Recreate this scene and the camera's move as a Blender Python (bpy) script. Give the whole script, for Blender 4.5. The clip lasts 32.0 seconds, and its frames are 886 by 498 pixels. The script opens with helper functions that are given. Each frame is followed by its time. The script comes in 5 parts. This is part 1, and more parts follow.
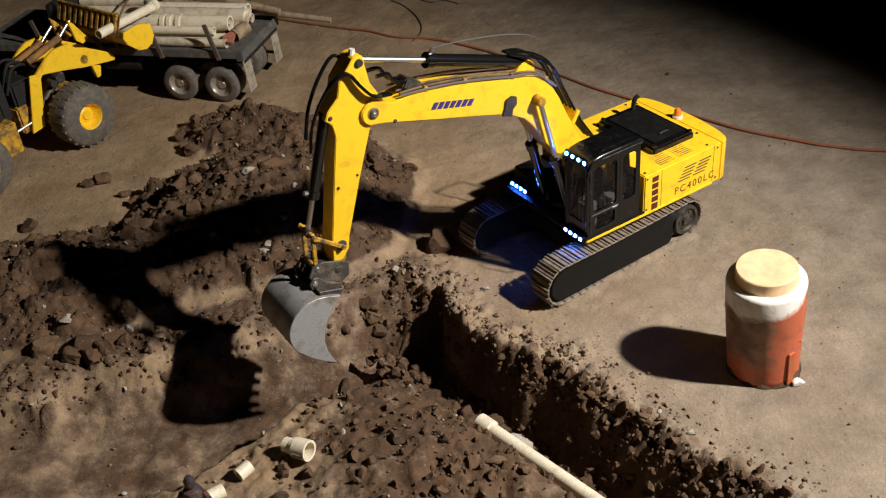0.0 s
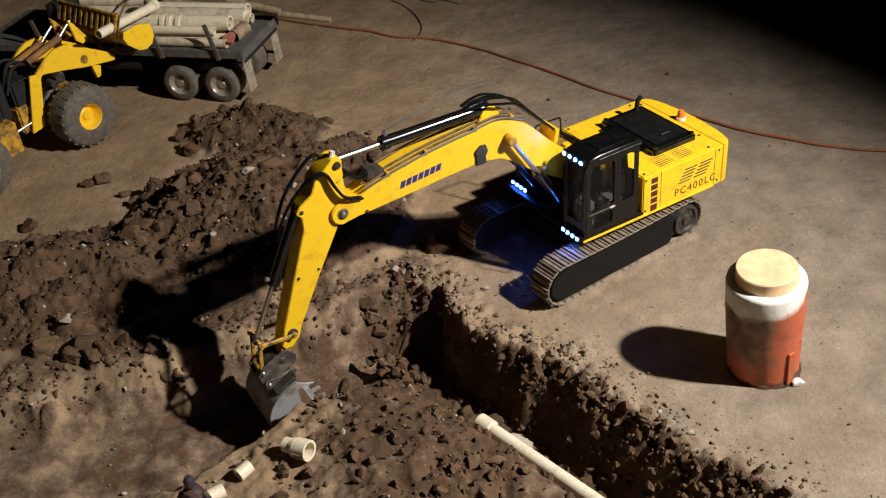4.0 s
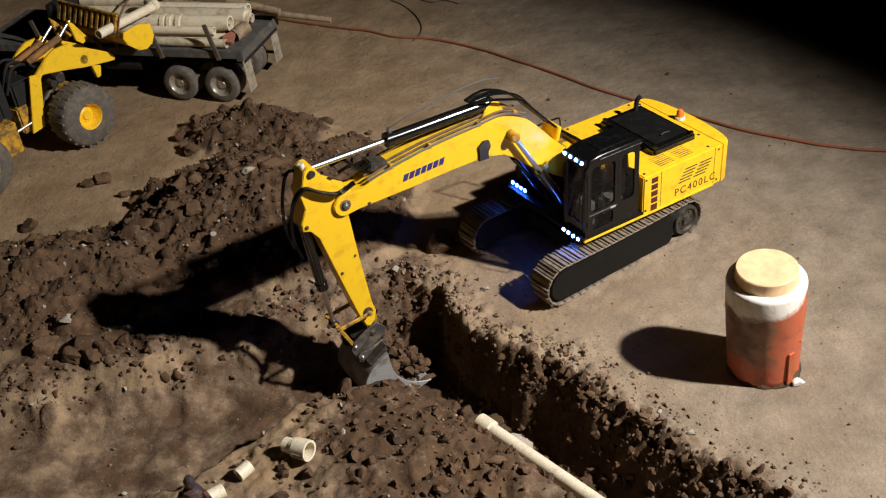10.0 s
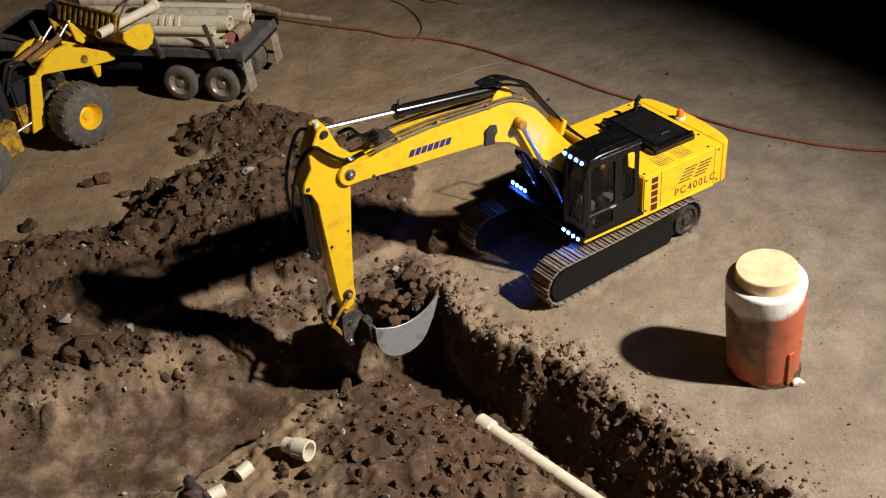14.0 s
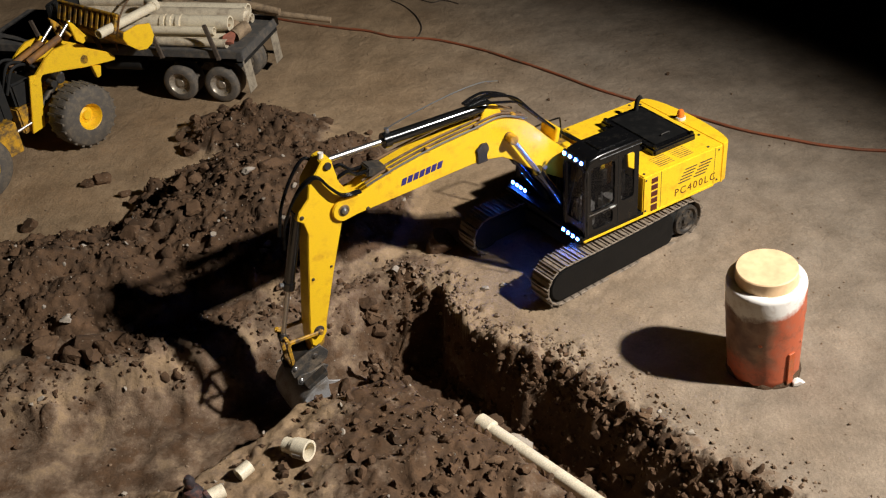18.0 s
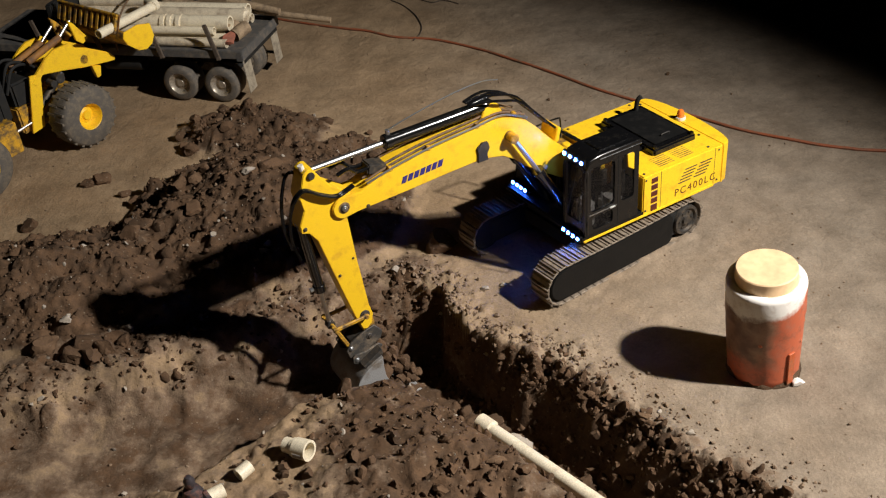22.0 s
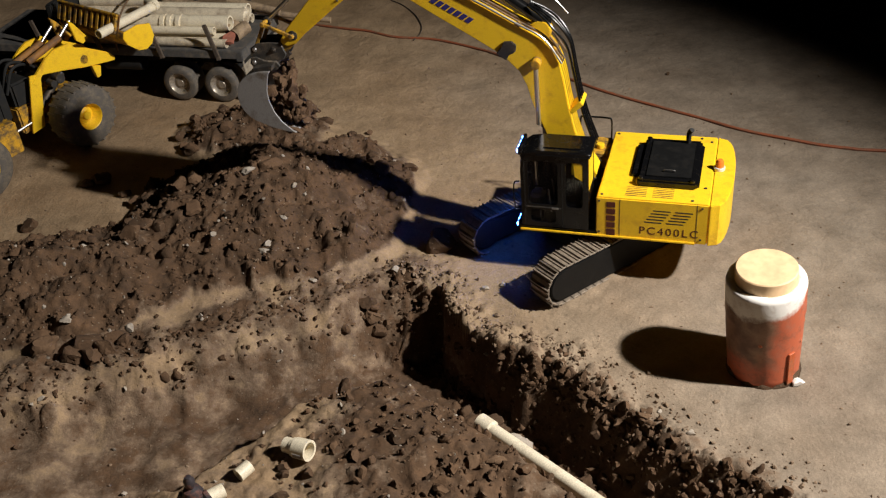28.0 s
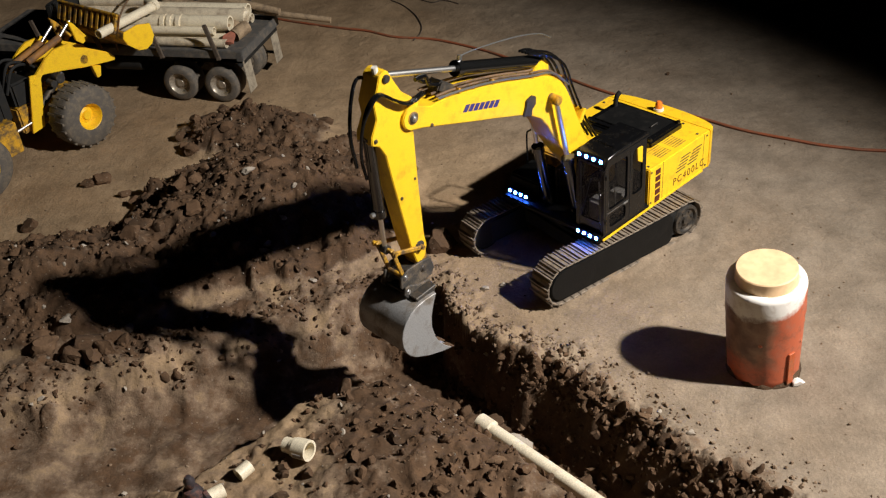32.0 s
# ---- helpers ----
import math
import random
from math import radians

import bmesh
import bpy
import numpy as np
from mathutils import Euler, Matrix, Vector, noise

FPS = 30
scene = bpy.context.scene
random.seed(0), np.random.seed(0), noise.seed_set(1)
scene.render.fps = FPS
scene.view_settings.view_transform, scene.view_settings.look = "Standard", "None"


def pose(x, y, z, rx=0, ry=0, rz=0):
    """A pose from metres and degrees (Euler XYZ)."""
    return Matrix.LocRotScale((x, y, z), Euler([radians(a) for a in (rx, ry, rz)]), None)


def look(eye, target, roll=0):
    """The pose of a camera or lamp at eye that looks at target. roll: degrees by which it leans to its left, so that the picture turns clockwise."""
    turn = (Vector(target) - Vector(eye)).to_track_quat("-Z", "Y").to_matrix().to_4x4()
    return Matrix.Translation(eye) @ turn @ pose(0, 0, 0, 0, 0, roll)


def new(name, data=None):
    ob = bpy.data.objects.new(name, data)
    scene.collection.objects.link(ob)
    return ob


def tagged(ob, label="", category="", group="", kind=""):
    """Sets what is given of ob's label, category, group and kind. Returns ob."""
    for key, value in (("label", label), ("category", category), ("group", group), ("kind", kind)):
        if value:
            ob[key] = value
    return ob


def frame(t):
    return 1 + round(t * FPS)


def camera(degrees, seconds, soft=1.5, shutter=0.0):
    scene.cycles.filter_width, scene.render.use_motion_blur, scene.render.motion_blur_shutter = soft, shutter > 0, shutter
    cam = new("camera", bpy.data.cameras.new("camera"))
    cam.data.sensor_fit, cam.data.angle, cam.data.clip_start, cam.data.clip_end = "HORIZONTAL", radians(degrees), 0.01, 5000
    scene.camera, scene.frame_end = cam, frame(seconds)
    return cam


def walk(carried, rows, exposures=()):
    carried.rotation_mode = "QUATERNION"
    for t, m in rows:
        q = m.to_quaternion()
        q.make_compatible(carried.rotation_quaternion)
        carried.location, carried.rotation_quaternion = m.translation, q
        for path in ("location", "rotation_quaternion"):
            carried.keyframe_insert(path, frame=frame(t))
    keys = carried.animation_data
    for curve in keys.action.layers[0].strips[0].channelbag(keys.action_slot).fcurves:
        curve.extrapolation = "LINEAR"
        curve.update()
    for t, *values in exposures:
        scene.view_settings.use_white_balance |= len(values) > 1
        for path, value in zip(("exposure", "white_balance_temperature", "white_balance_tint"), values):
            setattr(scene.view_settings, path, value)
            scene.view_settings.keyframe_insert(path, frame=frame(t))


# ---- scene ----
cam = camera(47.07, 32.0, soft=1.2, shutter=0.4)
EYE = look((-0.244, -1.471, 1.025), (-0.244, 0.0150, 0.0004), -5.52)
walk(cam, [(0.0, EYE), (32.0, EYE)])

# night site, lit by one work lamp on a stand
world = bpy.data.worlds.new("night")
scene.world = world
world.use_nodes = True
world.node_tree.nodes["Background"].inputs[0].default_value = (0.55, 0.7, 1.0, 1)
world.node_tree.nodes["Background"].inputs[1].default_value = 0.0002

LAMP = (1.309, -0.881, 1.62)
spot = bpy.data.lights.new("work_light", "SPOT")
spot.energy = 370
spot.color = (0.985, 0.940, 0.885)
spot.spot_size = radians(80.6)
spot.spot_blend = 0.84
spot.shadow_soft_size = 0.04
new("work_light", spot).matrix_world = look(LAMP, (-1.09, -0.10, 0))


# ---- materials ----
def mat(name, base, rough=0.6, metal=0.0, other=None, scale=60.0, amount=0.5, bump=0.0, fine=400.0, emit=None, spec=0.5, coat=0.0):
    """A procedural surface: a base colour, a second colour in patches, fine grain in colour and relief."""
    m = bpy.data.materials.new(name)
    m.use_nodes = True
    nt = m.node_tree
    b = nt.nodes["Principled BSDF"]
    b.inputs["Roughness"].default_value = rough
    b.inputs["Metallic"].default_value = metal
    b.inputs["Specular IOR Level"].default_value = spec
    b.inputs["Coat Weight"].default_value = coat
    b.inputs["Base Color"].default_value = (*base, 1)
    if emit:
        b.inputs["Emission Color"].default_value = (*emit[0], 1)
        b.inputs["Emission Strength"].default_value = emit[1]
    if other:
        tc = nt.nodes.new("ShaderNodeTexCoord")
        n1 = nt.nodes.new("ShaderNodeTexNoise")
        n1.inputs["Scale"].default_value = scale
        n1.inputs["Detail"].default_value = 6
        n1.inputs["Roughness"].default_value = 0.65
        n2 = nt.nodes.new("ShaderNodeTexNoise")
        n2.inputs["Scale"].default_value = fine
        n2.inputs["Detail"].default_value = 4
        nt.links.new(tc.outputs["Object"], n1.inputs["Vector"])
        nt.links.new(tc.outputs["Object"], n2.inputs["Vector"])
        ramp = nt.nodes.new("ShaderNodeMapRange")
        ramp.inputs["From Min"].default_value = 0.62 - 0.3 * amount
        ramp.inputs["From Max"].default_value = 0.82 - 0.3 * amount
        nt.links.new(n1.outputs["Fac"], ramp.inputs["Value"])
        mix = nt.nodes.new("ShaderNodeMix")
        mix.data_type = "RGBA"
        mix.inputs["A"].default_value = (*base, 1)
        mix.inputs["B"].default_value = (*other, 1)
        nt.links.new(ramp.outputs["Result"], mix.inputs["Factor"])
        mul = nt.nodes.new("ShaderNodeMix")
        mul.data_type = "RGBA"
        mul.blend_type = "MULTIPLY"
        mul.inputs["Factor"].default_value = 0.5
        grain = nt.nodes.new("ShaderNodeMapRange")
        grain.inputs["From Min"].default_value = 0.3
        grain.inputs["From Max"].default_value = 0.7
        grain.inputs["To Min"].default_value = 0.6
        grain.inputs["To Max"].default_value = 1.25
        nt.links.new(n2.outputs["Fac"], grain.inputs["Value"])
        nt.links.new(mix.outputs["Result"], mul.inputs["A"])
        nt.links.new(grain.outputs["Result"], mul.inputs["B"])
        nt.links.new(mul.outputs["Result"], b.inputs["Base Color"])
        rr = nt.nodes.new("ShaderNodeMapRange")
        rr.inputs["To Min"].default_value = max(0.05, rough - 0.12)
        rr.inputs["To Max"].default_value = min(1, rough + 0.2)
        nt.links.new(n1.outputs["Fac"], rr.inputs["Value"])
        nt.links.new(rr.outputs["Result"], b.inputs["Roughness"])
        if bump:
            bp = nt.nodes.new("ShaderNodeBump")
            bp.inputs["Strength"].default_value = 0.6
            bp.inputs["Distance"].default_value = bump
            nt.links.new(n2.outputs["Fac"], bp.inputs["Height"])
            nt.links.new(bp.outputs["Normal"], b.inputs["Normal"])
    return m


YELLOW = mat("yellow_paint", (0.93, 0.580, 0.018), 0.42, 0, (0.74, 0.40, 0.02), 45, 0.34, 0.00012, 900, coat=0.06)
YELLOW_WORN = mat("worn_yellow_paint", (0.66, 0.35, 0.02), 0.5, 0, (0.12, 0.075, 0.035), 60, 0.75, 0.0003, 700)
BLACK = mat("black_paint", (0.004, 0.004, 0.0045), 0.20, 0, (0.010, 0.009, 0.008), 80, 0.3, 0.0001, 900)
BLACK_DULL = mat("dull_black", (0.006, 0.006, 0.0055), 0.75, 0, (0.018, 0.015, 0.011), 90, 0.45, 0.0002, 900)
RUBBER = mat("rubber", (0.095, 0.083, 0.070), 0.8, 0, (0.16, 0.13, 0.095), 70, 0.6, 0.0004, 600)
TRACKMAT = mat("dusty_steel", (0.21, 0.17, 0.13), 0.6, 0.2, (0.33, 0.26, 0.19), 90, 0.6, 0.0003, 700)
STEEL = mat("bucket_steel", (0.41, 0.405, 0.40), 0.45, 0.35, (0.22, 0.18, 0.14), 32, 0.48, 0.0004, 500)
COUPLER = mat("dusty_steel", (0.065, 0.060, 0.054), 0.6, 0.3, (0.20, 0.155, 0.11), 60, 0.55, 0.0004, 500)
STEEL_DARK = mat("dark_steel", (0.05, 0.046, 0.042), 0.5, 0.4, (0.13, 0.10, 0.07), 70, 0.5, 0.0004, 500)
CHROME = mat("chrome_rod", (0.85, 0.84, 0.82), 0.34, 1.0)
SILVER = mat("silver_fitting", (0.55, 0.55, 0.55), 0.3, 0.9)
GLASS = mat("tinted_glass", (0.004, 0.004, 0.005), 0.06, 0, spec=0.5)
GLASS.node_tree.nodes["Principled BSDF"].inputs["Alpha"].default_value = 0.34
BARRELMAT = mat("glossy_black_barrel", (0.006, 0.006, 0.006), 0.16, 0, spec=0.9, coat=0.6)
DUSTYHOSE = mat("dusty_brown_hose", (0.17, 0.10, 0.05), 0.7, 0, (0.05, 0.035, 0.025), 70, 0.5, 0.0003, 500)
MESHBLACK = mat("matt_black", (0.0035, 0.0035, 0.0035), 0.55, 0, (0.008, 0.007, 0.006), 60, 0.4, 0.0005, 350, spec=0.3)
SEATMAT = mat("grey_seat", (0.32, 0.30, 0.28), 0.7, 0, (0.2, 0.19, 0.18), 120, 0.5)
LED = mat("blue_white_led", (0.8, 0.9, 1.0), 0.3, emit=((0.030, 0.14, 1.0), 150))
AMBER = mat("amber_lens", (0.80, 0.20, 0.03), 0.2, spec=0.7)
WHITEPLASTIC = mat("white_plastic", (0.72, 0.69, 0.62), 0.45, 0, (0.55, 0.5, 0.42), 60, 0.4)
MAROON = mat("maroon_decal", (0.10, 0.018, 0.008), 0.5, 0, (0.06, 0.012, 0.006), 90, 0.5)
BLUEINK = mat("blue_decal", (0.03, 0.025, 0.16), 0.5, 0, (0.06, 0.05, 0.2), 120, 0.4)
PVC = mat("pvc", (0.80, 0.71, 0.53), 0.42, 0, (0.60, 0.50, 0.36), 40, 0.4, 0.0002, 500)
PVC_DIRTY = mat("dusty_pvc", (0.66, 0.57, 0.42), 0.6, 0, (0.36, 0.29, 0.21), 30, 0.55, 0.0003, 400)
WOOD = mat("weathered_wood", (0.32, 0.23, 0.14), 0.75, 0, (0.17, 0.12, 0.075), 60, 0.6, 0.0006, 300)
TRUCKMAT = mat("grey_painted_wood", (0.085, 0.082, 0.078), 0.6, 0, (0.17, 0.145, 0.115), 55, 0.5, 0.0004, 400)
FLAPMAT = mat("dusty_mudflap", (0.36, 0.31, 0.23), 0.8, 0, (0.16, 0.13, 0.1), 40, 0.6, 0.0003, 300)
FIGMAT = mat("dark_toy_paint", (0.035, 0.028, 0.032), 0.6, 0, (0.22, 0.085, 0.055), 70, 0.45)
HOSEMAT = mat("orange_cord", (0.30, 0.085, 0.035), 0.65, 0, (0.20, 0.10, 0.055), 30, 0.5)
CAPMAT = mat("tan_cap", (0.80, 0.55, 0.31), 0.6, 0, (0.74, 0.50, 0.28), 14, 0.4, 0.0001, 60)
ORANGEPAINT = mat("flaking_orange_paint", (0.50, 0.105, 0.03), 0.5, 0, (0.36, 0.19, 0.11), 26, 0.6, 0.0005, 300)
WHITEPAINT = mat("chalky_white_paint", (0.80, 0.76, 0.70), 0.5, 0, (0.50, 0.40, 0.31), 34, 0.35, 0.0004, 300)


def old_paint(name):
    """Weathered pipe paint: orange on one side, bare dusty brown on the other, white round the top, all with ragged edges."""
    m = mat(name, (0.29, 0.155, 0.092), 0.55, 0, (0.12, 0.055, 0.032), 30, 0.65, 0.0008, 120)
    nt = m.node_tree
    b = nt.nodes["Principled BSDF"]
    brown = b.inputs["Base Color"].links[0].from_socket
    tc = nt.nodes.new("ShaderNodeTexCoord")
    sep = nt.nodes.new("ShaderNodeSeparateXYZ")
    nt.links.new(tc.outputs["Object"], sep.inputs[0])

    def noise_tex(scale, detail=7):
        n = nt.nodes.new("ShaderNodeTexNoise")
        n.inputs["Scale"].default_value, n.inputs["Detail"].default_value, n.inputs["Roughness"].default_value = scale, detail, 0.65
        nt.links.new(tc.outputs["Object"], n.inputs["Vector"])
        return n.outputs["Fac"]

    def calc(op, p, q):
        k = nt.nodes.new("ShaderNodeMath")
        k.operation = op
        for i, v in enumerate((p, q)):
            if isinstance(v, float):
                k.inputs[i].default_value = v
            else:
                nt.links.new(v, k.inputs[i])
        return k.outputs[0]

    def step(v, lo, hi, top=1.0):
        r = nt.nodes.new("ShaderNodeMapRange")
        r.inputs["From Min"].default_value, r.inputs["From Max"].default_value, r.inputs["To Max"].default_value = lo, hi, top
        nt.links.new(v, r.inputs["Value"])
        return r.outputs["Result"]

    def blend(fac, p, q):
        x = nt.nodes.new("ShaderNodeMix")
        x.data_type = "RGBA"
        nt.links.new(fac, x.inputs["Factor"])
        for key, v in (("A", p), ("B", q)):
            if isinstance(v, tuple):
                x.inputs[key].default_value = (*v, 1)
            else:
                nt.links.new(v, x.inputs[key])
        return x.outputs["Result"]

    side = calc("ADD", calc("MULTIPLY", sep.outputs["X"], 0.94), calc("MULTIPLY", sep.outputs["Y"], -0.34))
    coarse, fine = noise_tex(24.0), noise_tex(70.0)
    ragged = calc("ADD", calc("MULTIPLY", coarse, 0.05), calc("MULTIPLY", fine, 0.014))
    dust = blend(step(coarse, 0.46, 0.64, 0.5), brown, (0.36, 0.235, 0.15))
    orange = blend(step(fine, 0.50, 0.70, 0.55), (0.50, 0.115, 0.05), (0.34, 0.15, 0.10))
    low = calc("MULTIPLY", calc("SUBTRACT", 0.045, sep.outputs["Z"]), 0.6)
    paint = blend(step(calc("ADD", calc("MAXIMUM", side, low), ragged), 0.018, 0.034), dust, orange)
    paint = blend(step(noise_tex(42.0), 0.52, 0.66, 0.6), paint, (0.13, 0.065, 0.04))
    level = calc("SUBTRACT", calc("ADD", sep.outputs["Z"], ragged), calc("MULTIPLY", calc("MAXIMUM", side, 0.0), 0.42))
    white = blend(step(fine, 0.50, 0.68, 0.5), (0.84, 0.80, 0.74), (0.50, 0.40, 0.30))
    nt.links.new(blend(step(level, 0.166, 0.176), paint, white), b.inputs["Base Color"])
    return m


PIPEPAINT = old_paint("old_orange_and_white_paint")
RUSTY = mat("rusty_yellow", (0.30, 0.135, 0.03), 0.7, 0, (0.13, 0.07, 0.035), 60, 0.6, 0.0003, 600)
STAKEMAT = mat("dark_stake", (0.075, 0.055, 0.04), 0.75, 0, (0.16, 0.12, 0.085), 80, 0.5, 0.0004, 500)
RIMMAT = mat("dull_bronze_rim", (0.46, 0.40, 0.32), 0.35, 0.5, (0.10, 0.085, 0.06), 70, 0.5)
REDCLAY = mat("red_clay", (0.30, 0.10, 0.06), 0.8, 0, (0.2, 0.08, 0.05), 60, 0.5)
STONE = mat("pale_stone", (0.38, 0.325, 0.26), 0.75, 0, (0.30, 0.25, 0.2), 120, 0.5, 0.0005, 500)


def soil(name, dry, damp, use_mask):
    """Earth: dry crust and darker dug earth, with crumbs, pale grit and small relief."""
    m = bpy.data.materials.new(name)
    m.use_nodes = True
    nt = m.node_tree
    b = nt.nodes["Principled BSDF"]
    b.inputs["Roughness"].default_value = 0.92
    b.inputs["Specular IOR Level"].default_value = 0.25
    geo = nt.nodes.new("ShaderNodeNewGeometry")

    def noise_tex(scale, detail, rough=0.6):
        n = nt.nodes.new("ShaderNodeTexNoise")
        n.inputs["Scale"].default_value = scale
        n.inputs["Detail"].default_value = detail
        n.inputs["Roughness"].default_value = rough
        nt.links.new(geo.outputs["Position"], n.inputs["Vector"])
        return n

    def maprange(src, a, c, lo, hi):
        r = nt.nodes.new("ShaderNodeMapRange")
        r.inputs["From Min"].default_value, r.inputs["From Max"].default_value = a, c
        r.inputs["To Min"].default_value, r.inputs["To Max"].default_value = lo, hi
        nt.links.new(src, r.inputs["Value"])
        return r.outputs["Result"]

    def mixc(fac, a, c, blend="MIX"):
        x = nt.nodes.new("ShaderNodeMix")
        x.data_type, x.blend_type = "RGBA", blend
        for key, v in (("Factor", fac), ("A", a), ("B", c)):
            if hasattr(v, "links"):
                nt.links.new(v, x.inputs[key])
            else:
                x.inputs[key].default_value = v if key == "Factor" else (*v, 1)
        return x.outputs["Result"]

    big, mid, fine = noise_tex(5, 5), noise_tex(38, 6, 0.7), noise_tex(260, 5, 0.7)
    if use_mask:
        at = nt.nodes.new("ShaderNodeAttribute")
        at.attribute_name = "dug"
        add = nt.nodes.new("ShaderNodeMath")
        add.operation = "ADD"
        broad = noise_tex(15, 4)
        blot = nt.nodes.new("ShaderNodeMath")
        blot.operation = "MULTIPLY"
        nt.links.new(at.outputs["Fac"], blot.inputs[0])
        nt.links.new(maprange(broad.outputs["Fac"], 0.36, 0.62, 0.68, 1.34), blot.inputs[1])
        nt.links.new(blot.outputs[0], add.inputs[0])
        nt.links.new(maprange(mid.outputs["Fac"], 0.3, 0.7, -0.22, 0.22), add.inputs[1])
        fac = maprange(add.outputs[0], 0.25, 0.75, 0, 1)
    else:
        fac = maprange(geo.outputs["Random Per Island"], 0, 1, 0.35, 1.0)
    drych = mixc(maprange(big.outputs["Fac"], 0.35, 0.65, 0, 1), dry, tuple(v * f for v, f in zip(dry, (0.80, 0.76, 0.72))))
    # clay hue, raised above 1 to put warm, brighter light into the colour
    if use_mask:
        tint = nt.nodes.new("ShaderNodeAttribute")
        tint.attribute_name = "clay"
        drych = mixc(tint.outputs["Fac"], drych, mixc(1.0, drych, (1.22, 1.065, 0.85), "MULTIPLY"))
    dampch = mixc(maprange(mid.outputs["Fac"], 0.35, 0.65, 0, 1), damp, tuple(v * f for v, f in zip(damp, (1.75, 1.62, 1.45))))
    clay = (dry[0] * 0.78, dry[1] * 0.67, dry[2] * 0.59)
    soft = mixc(maprange(fac, 0.0, 0.5, 0, 1), drych, clay)
    col = mixc(maprange(fac, 0.35, 1.0, 0, 1), soft, dampch)
    crumbs = mixc(1.0, col, maprange(fine.outputs["Fac"], 0.32, 0.68, 0.86, 1.12), "MULTIPLY")
    vor = nt.nodes.new("ShaderNodeTexVoronoi")
    vor.inputs["Scale"].default_value = 95
    nt.links.new(geo.outputs["Position"], vor.inputs["Vector"])
    grit = mixc(maprange(vor.outputs["Distance"], 0.10, 0.16, 0.30, 0.0), crumbs, (0.36, 0.30, 0.22))
    if use_mask:
        streak = noise_tex(11, 8, 0.72)
        grit = mixc(1.0, grit, maprange(streak.outputs["Fac"], 0.34, 0.66, 0.74, 1.24), "MULTIPLY")
    nt.links.new(grit, b.inputs["Base Color"])
    bp = nt.nodes.new("ShaderNodeBump")
    bp.inputs["Strength"].default_value = 0.9
    bp.inputs["Distance"].default_value = 0.0009
    nt.links.new(fine.outputs["Fac"], bp.inputs["Height"])
    bp2 = nt.nodes.new("ShaderNodeBump")
    bp2.inputs["Strength"].default_value = 0.75
    bp2.inputs["Distance"].default_value = 0.006
    nt.links.new(mid.outputs["Fac"], bp2.inputs["Height"])
    nt.links.new(bp.outputs["Normal"], bp2.inputs["Normal"])
    nt.links.new(bp2.outputs["Normal"], b.inputs["Normal"])
    return m


SOIL = soil("site_soil", (0.286, 0.231, 0.174), (0.070, 0.0430, 0.0258), True)
DRYCLOD = soil("dry_clod_soil", (0.30, 0.24, 0.178), (0.17, 0.125, 0.088), False)
CLODMAT = soil("clod_soil", (0.180, 0.121, 0.076), (0.058, 0.0360, 0.0220), False)


# ---- mesh helpers ----
def part(name, bm, material, parent=None, label="", m=None, smooth=False):
    me = bpy.data.meshes.new(name)
    if isinstance(bm, bmesh.types.BMesh):
        bmesh.ops.recalc_face_normals(bm, faces=bm.faces[:])
        bm.to_mesh(me)
        bm.free()
    else:
        me = bm
    if len(me.polygons):
        me.shade_smooth()
        if not smooth:
            me.set_sharp_from_angle(angle=radians(34))
    if not me.materials:
        me.materials.append(material)
    ob = new(name, me)
    ob.parent = parent
    if m is not None:
        ob.matrix_basis = m
    return tagged(ob, label)


def again(name, ob, parent, m):
    """Another part on the same mesh."""
    o = new(name, ob.data)
    o.parent = parent
    o.matrix_basis = m
    return o


def empty(name, m=None):
    ob = new(name)
    ob.empty_display_size = 0.02
    if m is not None:
        ob.matrix_basis = m
    return ob


def bevel(bm, w, seg=2, angle=35):
    es = [e for e in bm.edges if len(e.link_faces) == 2 and e.calc_face_angle(0) > radians(angle)]
    if es and w > 0:
        bmesh.ops.bevel(bm, geom=es, offset=w, segments=seg, affect="EDGES", clamp_overlap=True)
    return bm


def box(x0, x1, y0, y1, z0, z1, bev=0.0, seg=2, bm=None):
    own = bm is None
    b = bmesh.new()
    m = Matrix.Translation(((x0 + x1) / 2, (y0 + y1) / 2, (z0 + z1) / 2)) @ Matrix.Diagonal((abs(x1 - x0), abs(y1 - y0), abs(z1 - z0), 1))
    bmesh.ops.create_cube(b, size=1, matrix=m)
    bevel(b, bev, seg)
    return b if own else merge(bm, b)


def merge(bm, b, m=None):
    if m is not None:
        b.transform(m)
    me = bpy.data.meshes.new("tmp")
    b.to_mesh(me)
    b.free()
    bm.from_mesh(me)
    bpy.data.meshes.remove(me)
    return bm


def prism(profile, y0, y1, bev=0.0, seg=2):
    """A plate: an outline in x and z, drawn out along y."""
    b = bmesh.new()
    v0 = [b.verts.new((x, y0, z)) for x, z in profile]
    v1 = [b.verts.new((x, y1, z)) for x, z in profile]
    n = len(profile)
    b.faces.new(v0)
    b.faces.new(v1[::-1])
    for i in range(n):
        b.faces.new((v0[i], v0[(i + 1) % n], v1[(i + 1) % n], v1[i]))
    bmesh.ops.recalc_face_normals(b, faces=b.faces[:])
    return bevel(b, bev, seg)


def between(a, b):
    """The pose at a, with z towards b."""
    a, b = Vector(a), Vector(b)
    return Matrix.Translation(a) @ (b - a).to_track_quat("Z", "Y").to_matrix().to_4x4()


